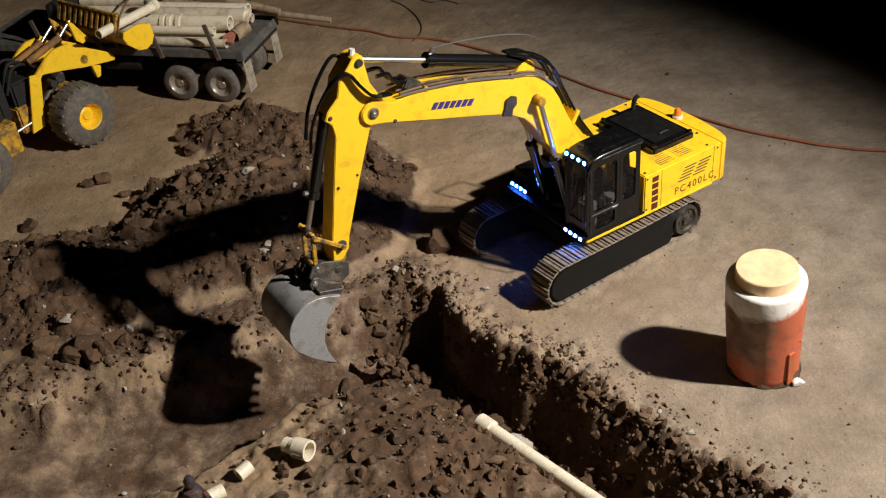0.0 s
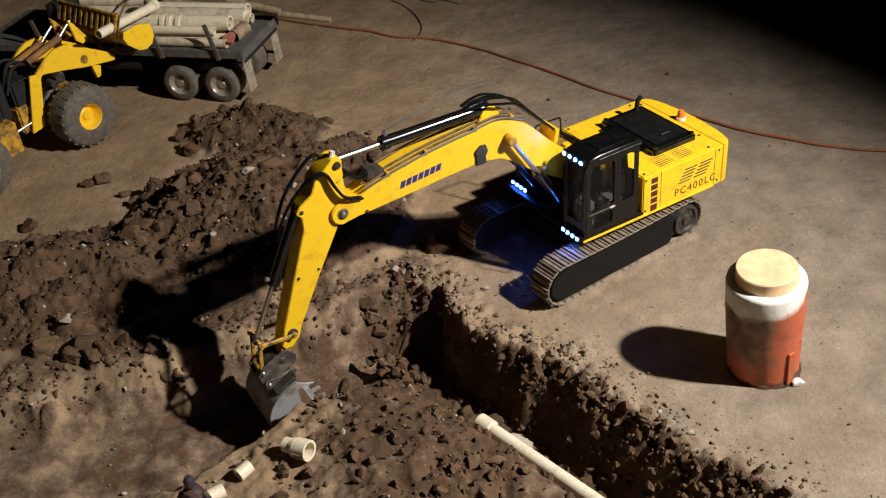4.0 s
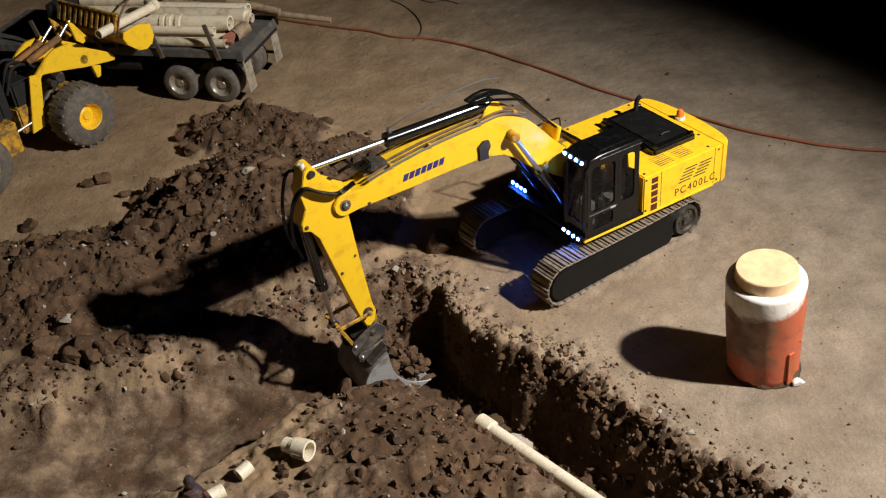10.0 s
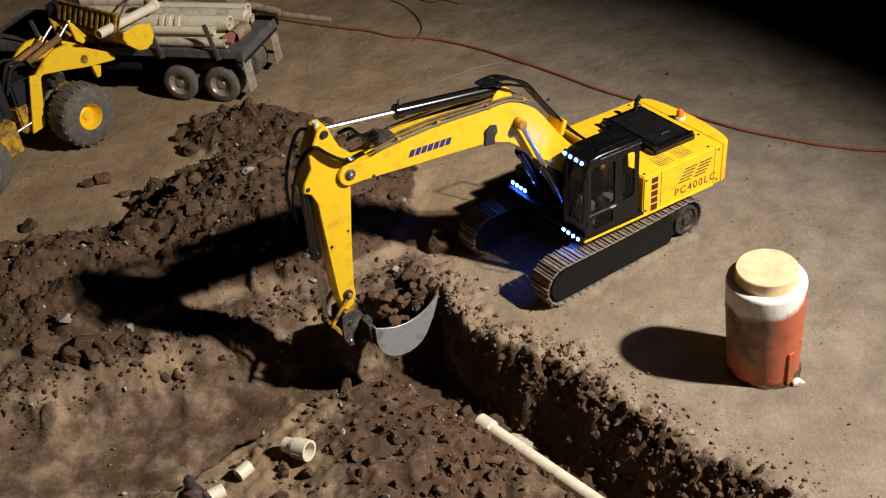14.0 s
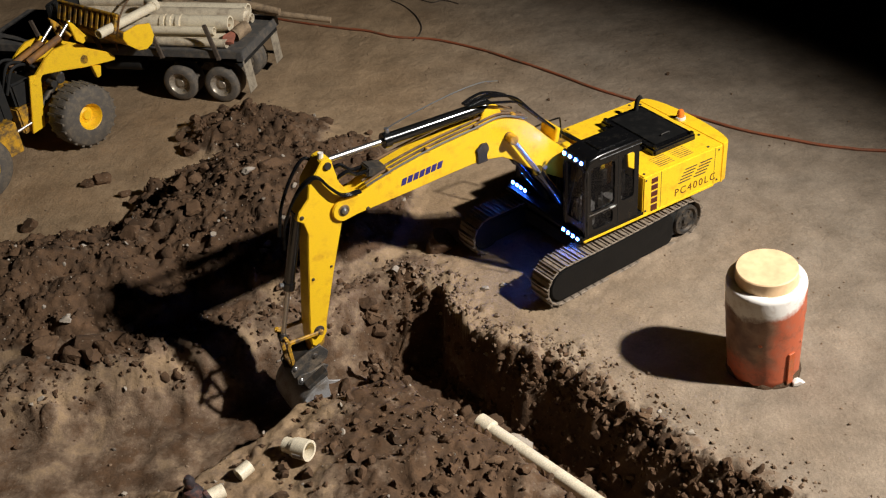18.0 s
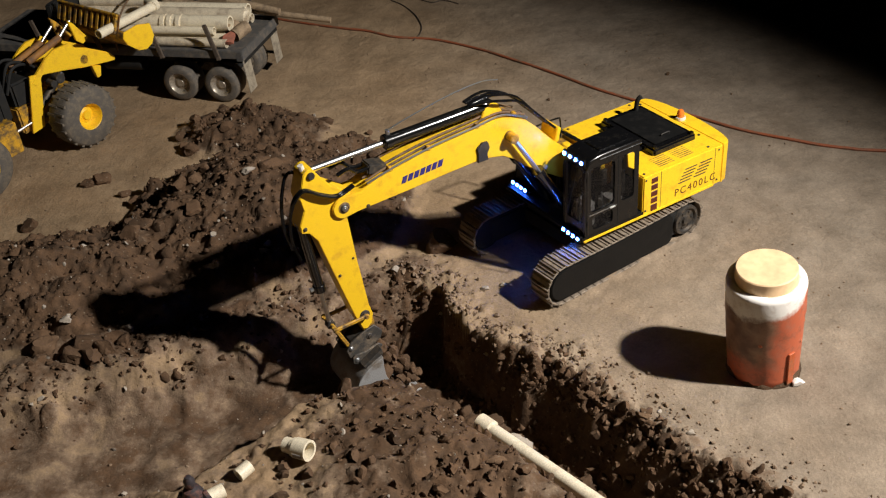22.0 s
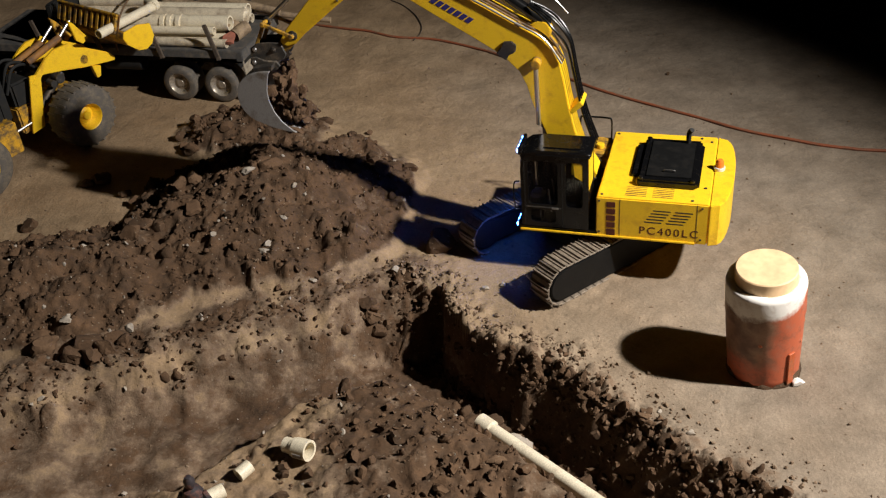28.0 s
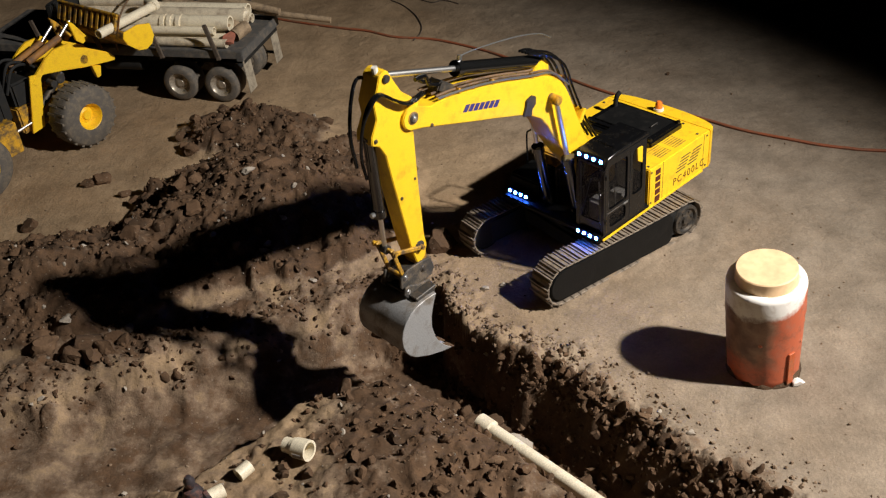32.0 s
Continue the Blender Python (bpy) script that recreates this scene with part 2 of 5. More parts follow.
def rod(a, b, r, r2=None, seg=14, bm=None, bev=0.0):
    own = bm is None
    c = bmesh.new()
    L = (Vector(b) - Vector(a)).length
    bmesh.ops.create_cone(c, cap_ends=True, segments=seg, radius1=r, radius2=r if r2 is None else r2, depth=L, matrix=between(a, b) @ Matrix.Translation((0, 0, L / 2)))
    bevel(c, bev, 2, 50)
    return c if own else merge(bm, c)


def lathe(profile, seg=32, bm=None, m=None):
    """A turned body: radius and height pairs round z."""
    b = bmesh.new()
    rings = []
    for r, z in profile:
        if r < 1e-6:
            rings.append([b.verts.new((0, 0, z))])
        else:
            rings.append([b.verts.new((r * math.cos(2 * math.pi * i / seg), r * math.sin(2 * math.pi * i / seg), z)) for i in range(seg)])
    for p, q in zip(rings, rings[1:]):
        for i in range(seg):
            j = (i + 1) % seg
            if len(p) == 1 and len(q) > 1:
                b.faces.new((p[0], q[i], q[j]))
            elif len(q) == 1 and len(p) > 1:
                b.faces.new((p[i], p[j], q[0]))
            elif len(p) > 1:
                b.faces.new((p[i], p[j], q[j], q[i]))
    bmesh.ops.recalc_face_normals(b, faces=b.faces[:])
    if m is not None:
        b.transform(m)
    return b if bm is None else merge(bm, b)


def spline(pts, n):
    pts = [Vector(p) for p in pts]
    out = []
    ext = [2 * pts[0] - pts[1], *pts, 2 * pts[-1] - pts[-2]]
    for i in range(1, len(ext) - 2):
        p0, p1, p2, p3 = ext[i - 1:i + 3]
        for k in range(n):
            t = k / n
            out.append(0.5 * (2 * p1 + (p2 - p0) * t + (2 * p0 - 5 * p1 + 4 * p2 - p3) * t * t + (3 * p1 - p0 - 3 * p2 + p3) * t ** 3))
    out.append(pts[-1])
    return out


def tube(pts, r, n=6, seg=8, bm=None):
    """A hose along a smooth line."""
    b = bmesh.new()
    line = spline(pts, n)
    rings = []
    up = Vector((0.13, 0.21, 0.97))
    for i, p in enumerate(line):
        d = (line[min(i + 1, len(line) - 1)] - line[max(i - 1, 0)]).normalized()
        s = d.cross(up).normalized()
        u = s.cross(d)
        rings.append([b.verts.new(p + r * (math.cos(2 * math.pi * k / seg) * s + math.sin(2 * math.pi * k / seg) * u)) for k in range(seg)])
    for p, q in zip(rings, rings[1:]):
        for k in range(seg):
            b.faces.new((p[k], p[(k + 1) % seg], q[(k + 1) % seg], q[k]))
    b.faces.new(rings[0])
    b.faces.new(rings[-1][::-1])
    return b if bm is None else merge(bm, b)


def lump(r, seed, rough=0.35, sub=2, flat=0.8, cuts=7):
    """A clod or stone with broken faces."""
    b = bmesh.new()
    bmesh.ops.create_icosphere(b, subdivisions=sub, radius=1)
    o = Vector((seed * 1.7, seed * 0.9, seed * 2.3))
    rnd = random.Random(int(seed * 1000))
    planes = [(Vector((rnd.gauss(0, 1), rnd.gauss(0, 1), rnd.gauss(0, 1))).normalized(), rnd.uniform(0.45, 0.8)) for _ in range(cuts)]
    for v in b.verts:
        p = v.co * (1 + rough * noise.noise(v.co * 1.1 + o))
        for n, d in planes:
            e = p.dot(n) - d
            if e > 0:
                p = p - n * e
        p = p * (1 + 0.35 * rough * noise.noise(v.co * 3.1 + o)) * 1.15
        if sub > 2:
            p = p * (1 + 0.10 * noise.noise(v.co * 6.5 + o) + 0.06 * noise.noise(v.co * 13 + o))
        v.co = Vector((p.x, p.y * 0.88, p.z * flat)) * r
    return b


def lettering(body, size, depth=0.0004, spread=1.0):
    c = bpy.data.curves.new("lettering", "FONT")
    c.body, c.size, c.extrude, c.space_character = body, size, depth, spread
    tmp = new("lettering", c)
    me = bpy.data.meshes.new_from_object(tmp.evaluated_get(bpy.context.evaluated_depsgraph_get()))
    bpy.data.objects.remove(tmp)
    return me


# ---- the ground: one sheet with spoil heaps and two trenches ----
rng = np.random.RandomState(7)
HEADING = 212.85


def vnoise(x, y, cell, seed):
    """Smooth random values between -1 and 1 on a lattice of that cell size."""
    r = np.random.RandomState(seed).rand(256, 256) * 2 - 1
    u, v = x / cell + 1000.37, y / cell + 1000.71
    i, j = np.floor(u).astype(int), np.floor(v).astype(int)
    a, b = u - i, v - j
    a, b = a * a * (3 - 2 * a), b * b * (3 - 2 * b)
    i0, i1, j0, j1 = i % 256, (i + 1) % 256, j % 256, (j + 1) % 256
    return (r[i0, j0] * (1 - a) + r[i1, j0] * a) * (1 - b) + (r[i0, j1] * (1 - a) + r[i1, j1] * a) * b


def fbm(x, y, cell, seed, octaves=4, gain=0.5):
    s, k, tot = 0, 1.0, 0
    for o in range(octaves):
        s = s + k * vnoise(x, y, cell / 2 ** o, seed + o)
        tot += k
        k *= gain
    return s / tot


def smooth(a, b, v):
    t = np.clip((v - a) / (b - a), 0, 1)
    return t * t * (3 - 2 * t)


def to_line(x, y, p, q):
    """Distance along and beside the line from p to q."""
    dx, dy = q[0] - p[0], q[1] - p[1]
    L = math.hypot(dx, dy)
    u, w = dx / L, dy / L
    return (x - p[0]) * u + (y - p[1]) * w, -(x - p[0]) * w + (y - p[1]) * u, L


def heap(x, y, cx, cy, rx, ry, turn, h, top=0.25):
    c, s = math.cos(radians(turn)), math.sin(radians(turn))
    u, v = ((x - cx) * c + (y - cy) * s) / rx, (-(x - cx) * s + (y - cy) * c) / ry
    d = np.sqrt(u * u + v * v)
    f = np.clip(1 - d, 0, None)
    return h * (np.sqrt(f * f + top * top * smooth(0, 0.5, f)) - 0.0) / math.sqrt(1 + top * top)


BANK_S = (-0.06, 0.0, 0.03, 0.08, 0.125, 0.17, 0.21, 0.255, 0.294, 0.348, 0.41, 0.46, 0.52, 0.57, 0.60, 0.64, 0.70)
BANK_D = (0.070, 0.086, 0.094, 0.067, 0.052, 0.044, 0.060, 0.074, 0.090, 0.092, 0.083, 0.080, 0.071, 0.067, 0.076, 0.083, 0.081)


def bank_at(s):
    """How far the machine's side of the trench lies from its line; it wanders along it."""
    return np.interp(s, BANK_S, BANK_D)


def shape_of_ground(x, y):
    """Height and how far the earth is dug up, at x and y."""
    near = np.exp(-((np.abs(x) / 2.5) ** 4 + (np.abs(y - 0.4) / 2.2) ** 4))
    wx = x + 0.022 * fbm(x, y, 0.11, 11, 3) + 0.010 * fbm(x, y, 0.035, 71, 2)
    wy = y + 0.022 * fbm(x, y, 0.11, 21, 3) + 0.010 * fbm(x, y, 0.035, 81, 2)
    z = 0.004 * fbm(x, y, 0.5, 3, 3) * near + 0.0015 * fbm(x, y, 0.06, 5, 3) * near
    # spoil heaps
    pile = np.maximum(heap(wx, wy, *HEAP_MID), heap(wx, wy, *HEAP_LEFT))
    for h in HEAPS_MORE:
        pile = np.maximum(pile, heap(wx, wy, *h))
    z = z + pile
    dug = smooth(0.004, 0.02, pile)
    # island between the trenches
    isl = heap(wx, wy, *HEAP_ISLAND)
    z = z + isl
    patch = smooth(-0.15, 0.35, fbm(x, y, 0.10, 91, 4) + 0.1)
    dug = np.maximum(dug, smooth(0.002, 0.016, isl) * (0.55 + 0.45 * patch))
    # trench beside the machine
    s, d, L = to_line(0.7 * x + 0.3 * wx, 0.7 * y + 0.3 * wy, *TRENCH_A)
    gentle = smooth(0.040, 0.005, s)
    fall = 0.012 + 0.34 * np.clip(s - 0.18, 0, 0.11) + 0.075 * gentle
    bank = bank_at(s) + 0.004 * vnoise(s, 0.2 * d, 0.026, 101) + 0.008 * fbm(x, y, 0.05, 103, 3)
    brim = 0.007 + 0.023 * smooth(0.15, 0.28, s) + 0.014 * gentle
    ta = (0.30 * smooth(bank, bank - brim, d) + 0.70 * smooth(bank - brim + 0.004, bank - brim - fall, d)) * smooth(-0.116, -0.072, d) * np.clip((s + 0.072) / 0.050, 0, 1) * smooth(1.15, 1.0, s)
    # wide trench across
    s2, d2, L2 = to_line(wx, wy, *TRENCH_B)
    close = 0.078 + 0.085 * smooth(0.24, 0.45, s2)
    brow = 0.140 - 0.060 * smooth(0.11, 0.02, s2)
    tb = smooth(brow, brow - 0.078, -d2) * smooth(-close, -close + 0.05, -d2) * smooth(-0.10, 0.0, s2) * smooth(1.15, 1.0, s2)
    tb = tb * np.where(s2 < 0.12, smooth(bank - 0.002, bank - 0.022, d), 1.0)
    depth = np.maximum(TRENCH_A_D * ta, TRENCH_B_D * tb * (1 - 0.42 * smooth(0.35, 0.8, s2)))
    depth = depth + 0.018 * ta * np.exp(-((x + 0.286) ** 2 + (y + 0.146) ** 2) / 0.054 ** 2)
    cut = np.maximum(ta, tb)
    z = z * (1 - 0.85 * smooth(0.2, 0.9, cut)) - depth
    edge = 4 * cut * (1 - cut)
    dug = np.maximum(dug, (0.95 - 0.33 * gentle) * smooth(0.0, 0.10, ta))
    dug = np.maximum(dug, (0.54 - 0.04 * smooth(0.45, 0.70, s2)) * smooth(0.06, 0.5, tb) + 0.20 * smooth(0.7, 1.0, tb) * (1 - 0.9 * smooth(0.30, 0.60, s2)))
    # crumbled verge along the lip of the trench
    lip = np.exp(-((d - bank_at(s) - 0.005) / 0.02) ** 2) * smooth(-0.1, 0.0, s) * smooth(1.2, 1.0, s)
    ledge = np.exp(-((-d2 - 0.17) / 0.07) ** 2) * smooth(-0.12, 0.0, s2) * smooth(1.2, 1.0, s2)
    dug = np.maximum(dug, np.maximum(0.60 * ledge, 0.34 * lip))
    dug = np.maximum(dug, 0.46 * 4 * tb * (1 - tb))
    rough = np.maximum(dug, np.maximum(edge * 0.9, 0.42 * lip))
    inner = smooth(-0.035, 0.015, d2 - close) * smooth(0.0, 0.03, -d - 0.092) * smooth(-0.2, 0.0, s2) * (1 - smooth(0.7, 1.0, s2)) * smooth(-1.05, -0.8, y)
    dug = np.maximum(dug, (0.28 + 0.62 * smooth(-0.47, -0.36, x)) * inner)
    rough = np.maximum(rough, 0.58 * inner)
    rough = np.maximum(rough, 0.6 * ledge) * (1 - 0.55 * smooth(0.3, 0.8, tb))
    crag = 1 - 2 * np.abs(fbm(x, y, 0.045, 51, 3))
    z = z + 0.020 * smooth(0.3, 0.8, tb) * smooth(0.22, 0.42, s2) * np.maximum(fbm(x, y, 0.095, 161, 2), -0.25)
    z = z + rough * (0.018 * fbm(x, y, 0.075, 31, 3) + 0.012 * crag + 0.0045 * fbm(x, y, 0.018, 41, 3, 0.7))
    c, sn = math.cos(radians(HEADING)), math.sin(radians(HEADING))
    for side in (-0.0965, 0.0965):
        u, v = x * c + y * sn, -x * sn + y * c - side
        z = z + 0.0055 * smooth(0.18, 0.14, np.abs(u)) * smooth(0.036, 0.020, np.abs(v)) * (0.6 + 0.8 * fbm(x, y, 0.02, 171, 2))
    s3, d3, L3 = to_line(x, y, PIPE_A, PIPE_B)
    z = z - smooth(0.034, 0.017, np.abs(d3)) * smooth(-0.03, -0.008, s3) * np.maximum(0, z + 0.050)
    dug = np.clip(dug - 0.24 * (1 - smooth(0.02, 0.05, pile)) * smooth(0.1, 0.6, fbm(x, y, 0.12, 61, 4)), 0, 1)
    return z, np.clip(dug, 0, 1), np.clip(rough, 0, 1)


HEAP_MID = (-0.56, 0.185, 0.30, 0.28, 20, 0.116)
HEAP_LEFT = (-0.92, -0.01, 0.30, 0.185, 6, 0.095)
HEAPS_MORE = ((-0.62, 0.51, 0.20, 0.13, -18, 0.055), (-0.73, 0.12, 0.17, 0.14, 40, 0.060), (-0.43, 0.33, 0.13, 0.2, 50, 0.045), (-1.22, -0.03, 0.32, 0.18, 0, 0.095))
HEAP_ISLAND = (-0.285, -0.50, 0.27, 0.15, -38, 0.028)
TRENCH_A = ((-0.345, -0.140), (0.30, -0.88))
TRENCH_A_D = 0.121
PIPE_A, PIPE_B = (-0.2105, -0.393, -0.034), (0.080, -0.743, -0.034)
TRENCH_B = ((-0.26, -0.205), (-0.80, -0.375))
TRENCH_B_D = 0.10


def axis(lo, hi, steps):
    """Fine steps between lo and hi, then ever longer ones out to the horizon."""
    out, v = [], lo
    while v < hi:
        out.append(v)
        v += steps(v)
    out.append(hi)
    far, g = [], 0.012
    d = 0
    while d < 60:
        d += g
        g *= 1.28
        far.append(d)
    return np.array([lo - f for f in far[::-1]] + out + [hi + f for f in far])


GX = axis(-1.75, 1.0, lambda v: 0.0036)
GY = axis(-0.78, 1.75, lambda v: 0.0032 + 0.0016 * max(0, v + 0.3))
MX, MY = np.meshgrid(GX, GY)
HZ, DUG, ROUGH = shape_of_ground(MX, MY)


def sample(n, weight, lo=(-1.7, -0.75), hi=(0.9, 1.2)):
    """Random places, thick where weight(x, y) is high."""
    out = []
    while len(out) < n:
        p = rng.rand(4 * n, 2) * (np.array(hi) - lo) + lo
        keep = rng.rand(4 * n) < weight(p[:, 0], p[:, 1])
        out.extend(p[keep].tolist())
    return np.array(out[:n])


def stamp(count, rmin, rmax, weight, power=2.2, tall=0.6):
    """Clods pressed into the sheet as round, uneven bumps."""
    pts = sample(count, weight)
    rad = rmin + (rmax - rmin) * rng.rand(count) ** power
    for (px, py), r in zip(pts, rad):
        i0, i1 = np.searchsorted(GX, (px - r, px + r))
        j0, j1 = np.searchsorted(GY, (py - r, py + r))
        if i1 - i0 < 2 or j1 - j0 < 2:
            continue
        X, Y = MX[j0:j1, i0:i1] - px, MY[j0:j1, i0:i1] - py
        a = rng.rand() * 3.14
        u, v = X * math.cos(a) + Y * math.sin(a), -X * math.sin(a) + Y * math.cos(a)
        p = 1.1 + 1.6 * rng.rand()
        q = np.clip(1 - (np.abs(u / r) ** p + np.abs(v / (r * (0.5 + 0.5 * rng.rand()))) ** p), 0, 1)
        q = np.minimum(1, q * (1.6 + 1.4 * rng.rand()))
        HZ[j0:j1, i0:i1] += tall * r * q * (0.7 + 0.5 * rng.rand() + 0.6 * (rng.rand() - 0.5) * u / r)


def rough_at(x, y):
    return shape_of_ground(x, y)[2]


def loose_at(x, y):
    s3, d3, L3 = to_line(x, y, PIPE_A, PIPE_B)
    return np.clip((rough_at(x, y) - 0.35) / 0.65, 0, 1) ** 1.4 * ((np.abs(d3) > 0.024) | (s3 < -0.03))



def lip_at(x, y):
    s, d, L = to_line(x, y, *TRENCH_A)
    return np.exp(-((d - bank_at(s) + 0.012) / 0.016) ** 2) * (s > -0.02)


def wall_at(x, y):
    s, d, L = to_line(x, y, *TRENCH_A)
    return np.exp(-((d - bank_at(s) + 0.026) / 0.018) ** 2) * (s > -0.05)


def corner_at(x, y):
    s, d, L = to_line(x, y, *TRENCH_A)
    return np.exp(-((d - bank_at(s) - 0.022) / 0.024) ** 2) * (s > -0.06) * (s < 0.32)


def ledge_at(x, y):
    s2, d2, L2 = to_line(x, y, *TRENCH_B)
    return np.exp(-((-d2 - 0.155) / 0.045) ** 2) * (s2 > 0.02) * (s2 < 0.75)


stamp(3600, 0.004, 0.011, lambda x, y: loose_at(x, y), 2.6, 0.38)
stamp(160, 0.005, 0.012, lambda x, y: lip_at(x, y), 1.8, 0.32)
stamp(170, 0.012, 0.024, lambda x, y: loose_at(x, y), 2.0, 0.36)
stamp(200, 0.006, 0.014, lambda x, y: wall_at(x, y), 2.0, 0.35)
stamp(200, 0.006, 0.014, corner_at, 1.8, 0.26)
stamp(500, 0.005, 0.012, lambda x, y: 0.5 * np.ones_like(x), 2, 0.12)


def ground_z(x, y):
    i, j = int(np.clip(np.searchsorted(GX, x) - 1, 0, len(GX) - 2)), int(np.clip(np.searchsorted(GY, y) - 1, 0, len(GY) - 2))
    a, b = (x - GX[i]) / (GX[i + 1] - GX[i]), (y - GY[j]) / (GY[j + 1] - GY[j])
    return float((HZ[j, i] * (1 - a) + HZ[j, i + 1] * a) * (1 - b) + (HZ[j + 1, i] * (1 - a) + HZ[j + 1, i + 1] * a) * b)


def grid_mesh(name):
    ny, nx = MX.shape
    me = bpy.data.meshes.new(name)
    co = np.stack([MX, MY, HZ], -1).reshape(-1, 3).astype(np.float32)
    idx = np.arange(nx * ny).reshape(ny, nx)
    q = np.stack([idx[:-1, :-1], idx[:-1, 1:], idx[1:, 1:], idx[1:, :-1]], -1).reshape(-1, 4).astype(np.int32)
    me.vertices.add(len(co))
    me.vertices.foreach_set("co", co.ravel())
    me.loops.add(q.size)
    me.loops.foreach_set("vertex_index", q.ravel())
    me.polygons.add(len(q))
    me.polygons.foreach_set("loop_start", np.arange(0, q.size, 4, dtype=np.int32))
    me.polygons.foreach_set("use_smooth", np.ones(len(q), dtype=bool))
    at = me.attributes.new("dug", "FLOAT", "POINT")
    at.data.foreach_set("value", DUG.reshape(-1).astype(np.float32))
    # mask for the clay hue and the warm light painted with it, towards -x
    clay = smooth(0.25, -0.40, MX + 0.25 * fbm(MX, MY, 0.5, 141, 3) - 0.10 * MY)
    at = me.attributes.new("clay", "FLOAT", "POINT")
    at.data.foreach_set("value", clay.reshape(-1).astype(np.float32))
    me.update()
    me.materials.append(SOIL)
    return me


tagged(new("ground", grid_mesh("ground")), "bare brown earth with trenches and spoil heaps", "ground", kind="structure")


def crumb_field(name, count, weight, rmin, rmax, power, label, lo=(-1.6, -0.75), hi=(0.8, 1.0), material=None, big=False):
    """Loose clods lying on the sheet, joined into one mesh."""
    shapes = []
    for k in range(12):
        b = lump(1.0, 3.1 + k * 5.7, 0.8, 2 if big or k % 4 == 0 else 1, 0.8, 6)
        bmesh.ops.triangulate(b, faces=b.faces[:])
        vs = np.array([v.co[:] for v in b.verts])
        b.verts.index_update()
        fs = np.array([[v.index for v in f.verts] for f in b.faces])
        b.free()
        shapes.append((vs, fs))
    pts = sample(count, weight, lo, hi)
    rad = rmin + (rmax - rmin) * rng.rand(count) ** power
    V, Fc, n = [], [], 0
    for (px, py), r in zip(pts, rad):
        vs, fs = shapes[rng.randint(12)]
        e = Euler((rng.rand() * 6.3, rng.rand() * 6.3, rng.rand() * 6.3)).to_matrix()
        w = vs @ np.array(e).T * r * (0.75 + 0.5 * rng.rand(3))
        V.append(w + (px, py, ground_z(px, py) + 0.35 * r))
        Fc.append(fs + n)
        n += len(vs)
    V, Fc = np.concatenate(V).astype(np.float32), np.concatenate(Fc).astype(np.int32)
    me = bpy.data.meshes.new(name)
    me.vertices.add(len(V))
    me.vertices.foreach_set("co", V.ravel())
    me.loops.add(Fc.size)
    me.loops.foreach_set("vertex_index", Fc.ravel())
    me.polygons.add(len(Fc))
    me.polygons.foreach_set("loop_start", np.arange(0, Fc.size, 3, dtype=np.int32))
    me.update()
    me.shade_smooth()
    me.set_sharp_from_angle(angle=radians(40))
    me.materials.append(material or CLODMAT)
    return tagged(new(name, me), label, "soil", kind="stuff")


crumb_field("loose_clods", 6500, loose_at, 0.0009, 0.0048, 2.8, "loose dark clods of dug earth on the heaps")
crumb_field("verge_crumbs", 620, lambda x, y: 0.8 * np.exp(-((to_line(x, y, *TRENCH_A)[1] - bank_at(to_line(x, y, *TRENCH_A)[0]) - 0.02) / 0.035) ** 2) * (to_line(x, y, *TRENCH_A)[0] > -0.1), 0.0010, 0.0042, 3.0, "dry pale crumbs of earth along the trench edge", material=DRYCLOD)
crumb_field("wall_clods", 700, lambda x, y: wall_at(x, y), 0.0020, 0.0075, 2.4, "dark clods crumbling from the trench wall", lo=(-0.5, -0.76), hi=(0.35, 0.05), big=True)
crumb_field("ledge_rubble", 700, ledge_at, 0.0010, 0.0062, 2.8, "crumbled earth on the ledge above the trench")
crumb_field("corner_rubble", 260, corner_at, 0.0014, 0.0060, 2.6, "broken clods on the corner of the trench edge", lo=(-0.45, -0.45), hi=(0.10, 0.05), material=DRYCLOD)
crumb_field("island_clods", 620, lambda x, y: loose_at(x, y) * (y < -0.34) * (x > -0.50), 0.0020, 0.0095, 2.2, "dark broken clods on the mound between the trenches", lo=(-0.55, -0.76), hi=(0.05, -0.30), big=True)
crumb_field("scattered_grit", 1500, lambda x, y: 0.4 * np.ones_like(x), 0.0008, 0.0030, 2.8, "small crumbs of earth scattered on the ground", material=DRYCLOD)
crumb_field("pale_pebbles", 330, lambda x, y: rough_at(x, y), 0.0012, 0.0055, 2.6, "small pale pebbles among the dug earth", material=STONE)


# ---- excavator ----
FOOT = (-0.011, 0.149)
BOOM_L, TIP = 0.473, (0.244, -0.0076)
YB = 0.009
excavator = tagged(empty("excavator"), "yellow and black model excavator on crawler tracks beside the trench", "excavator")


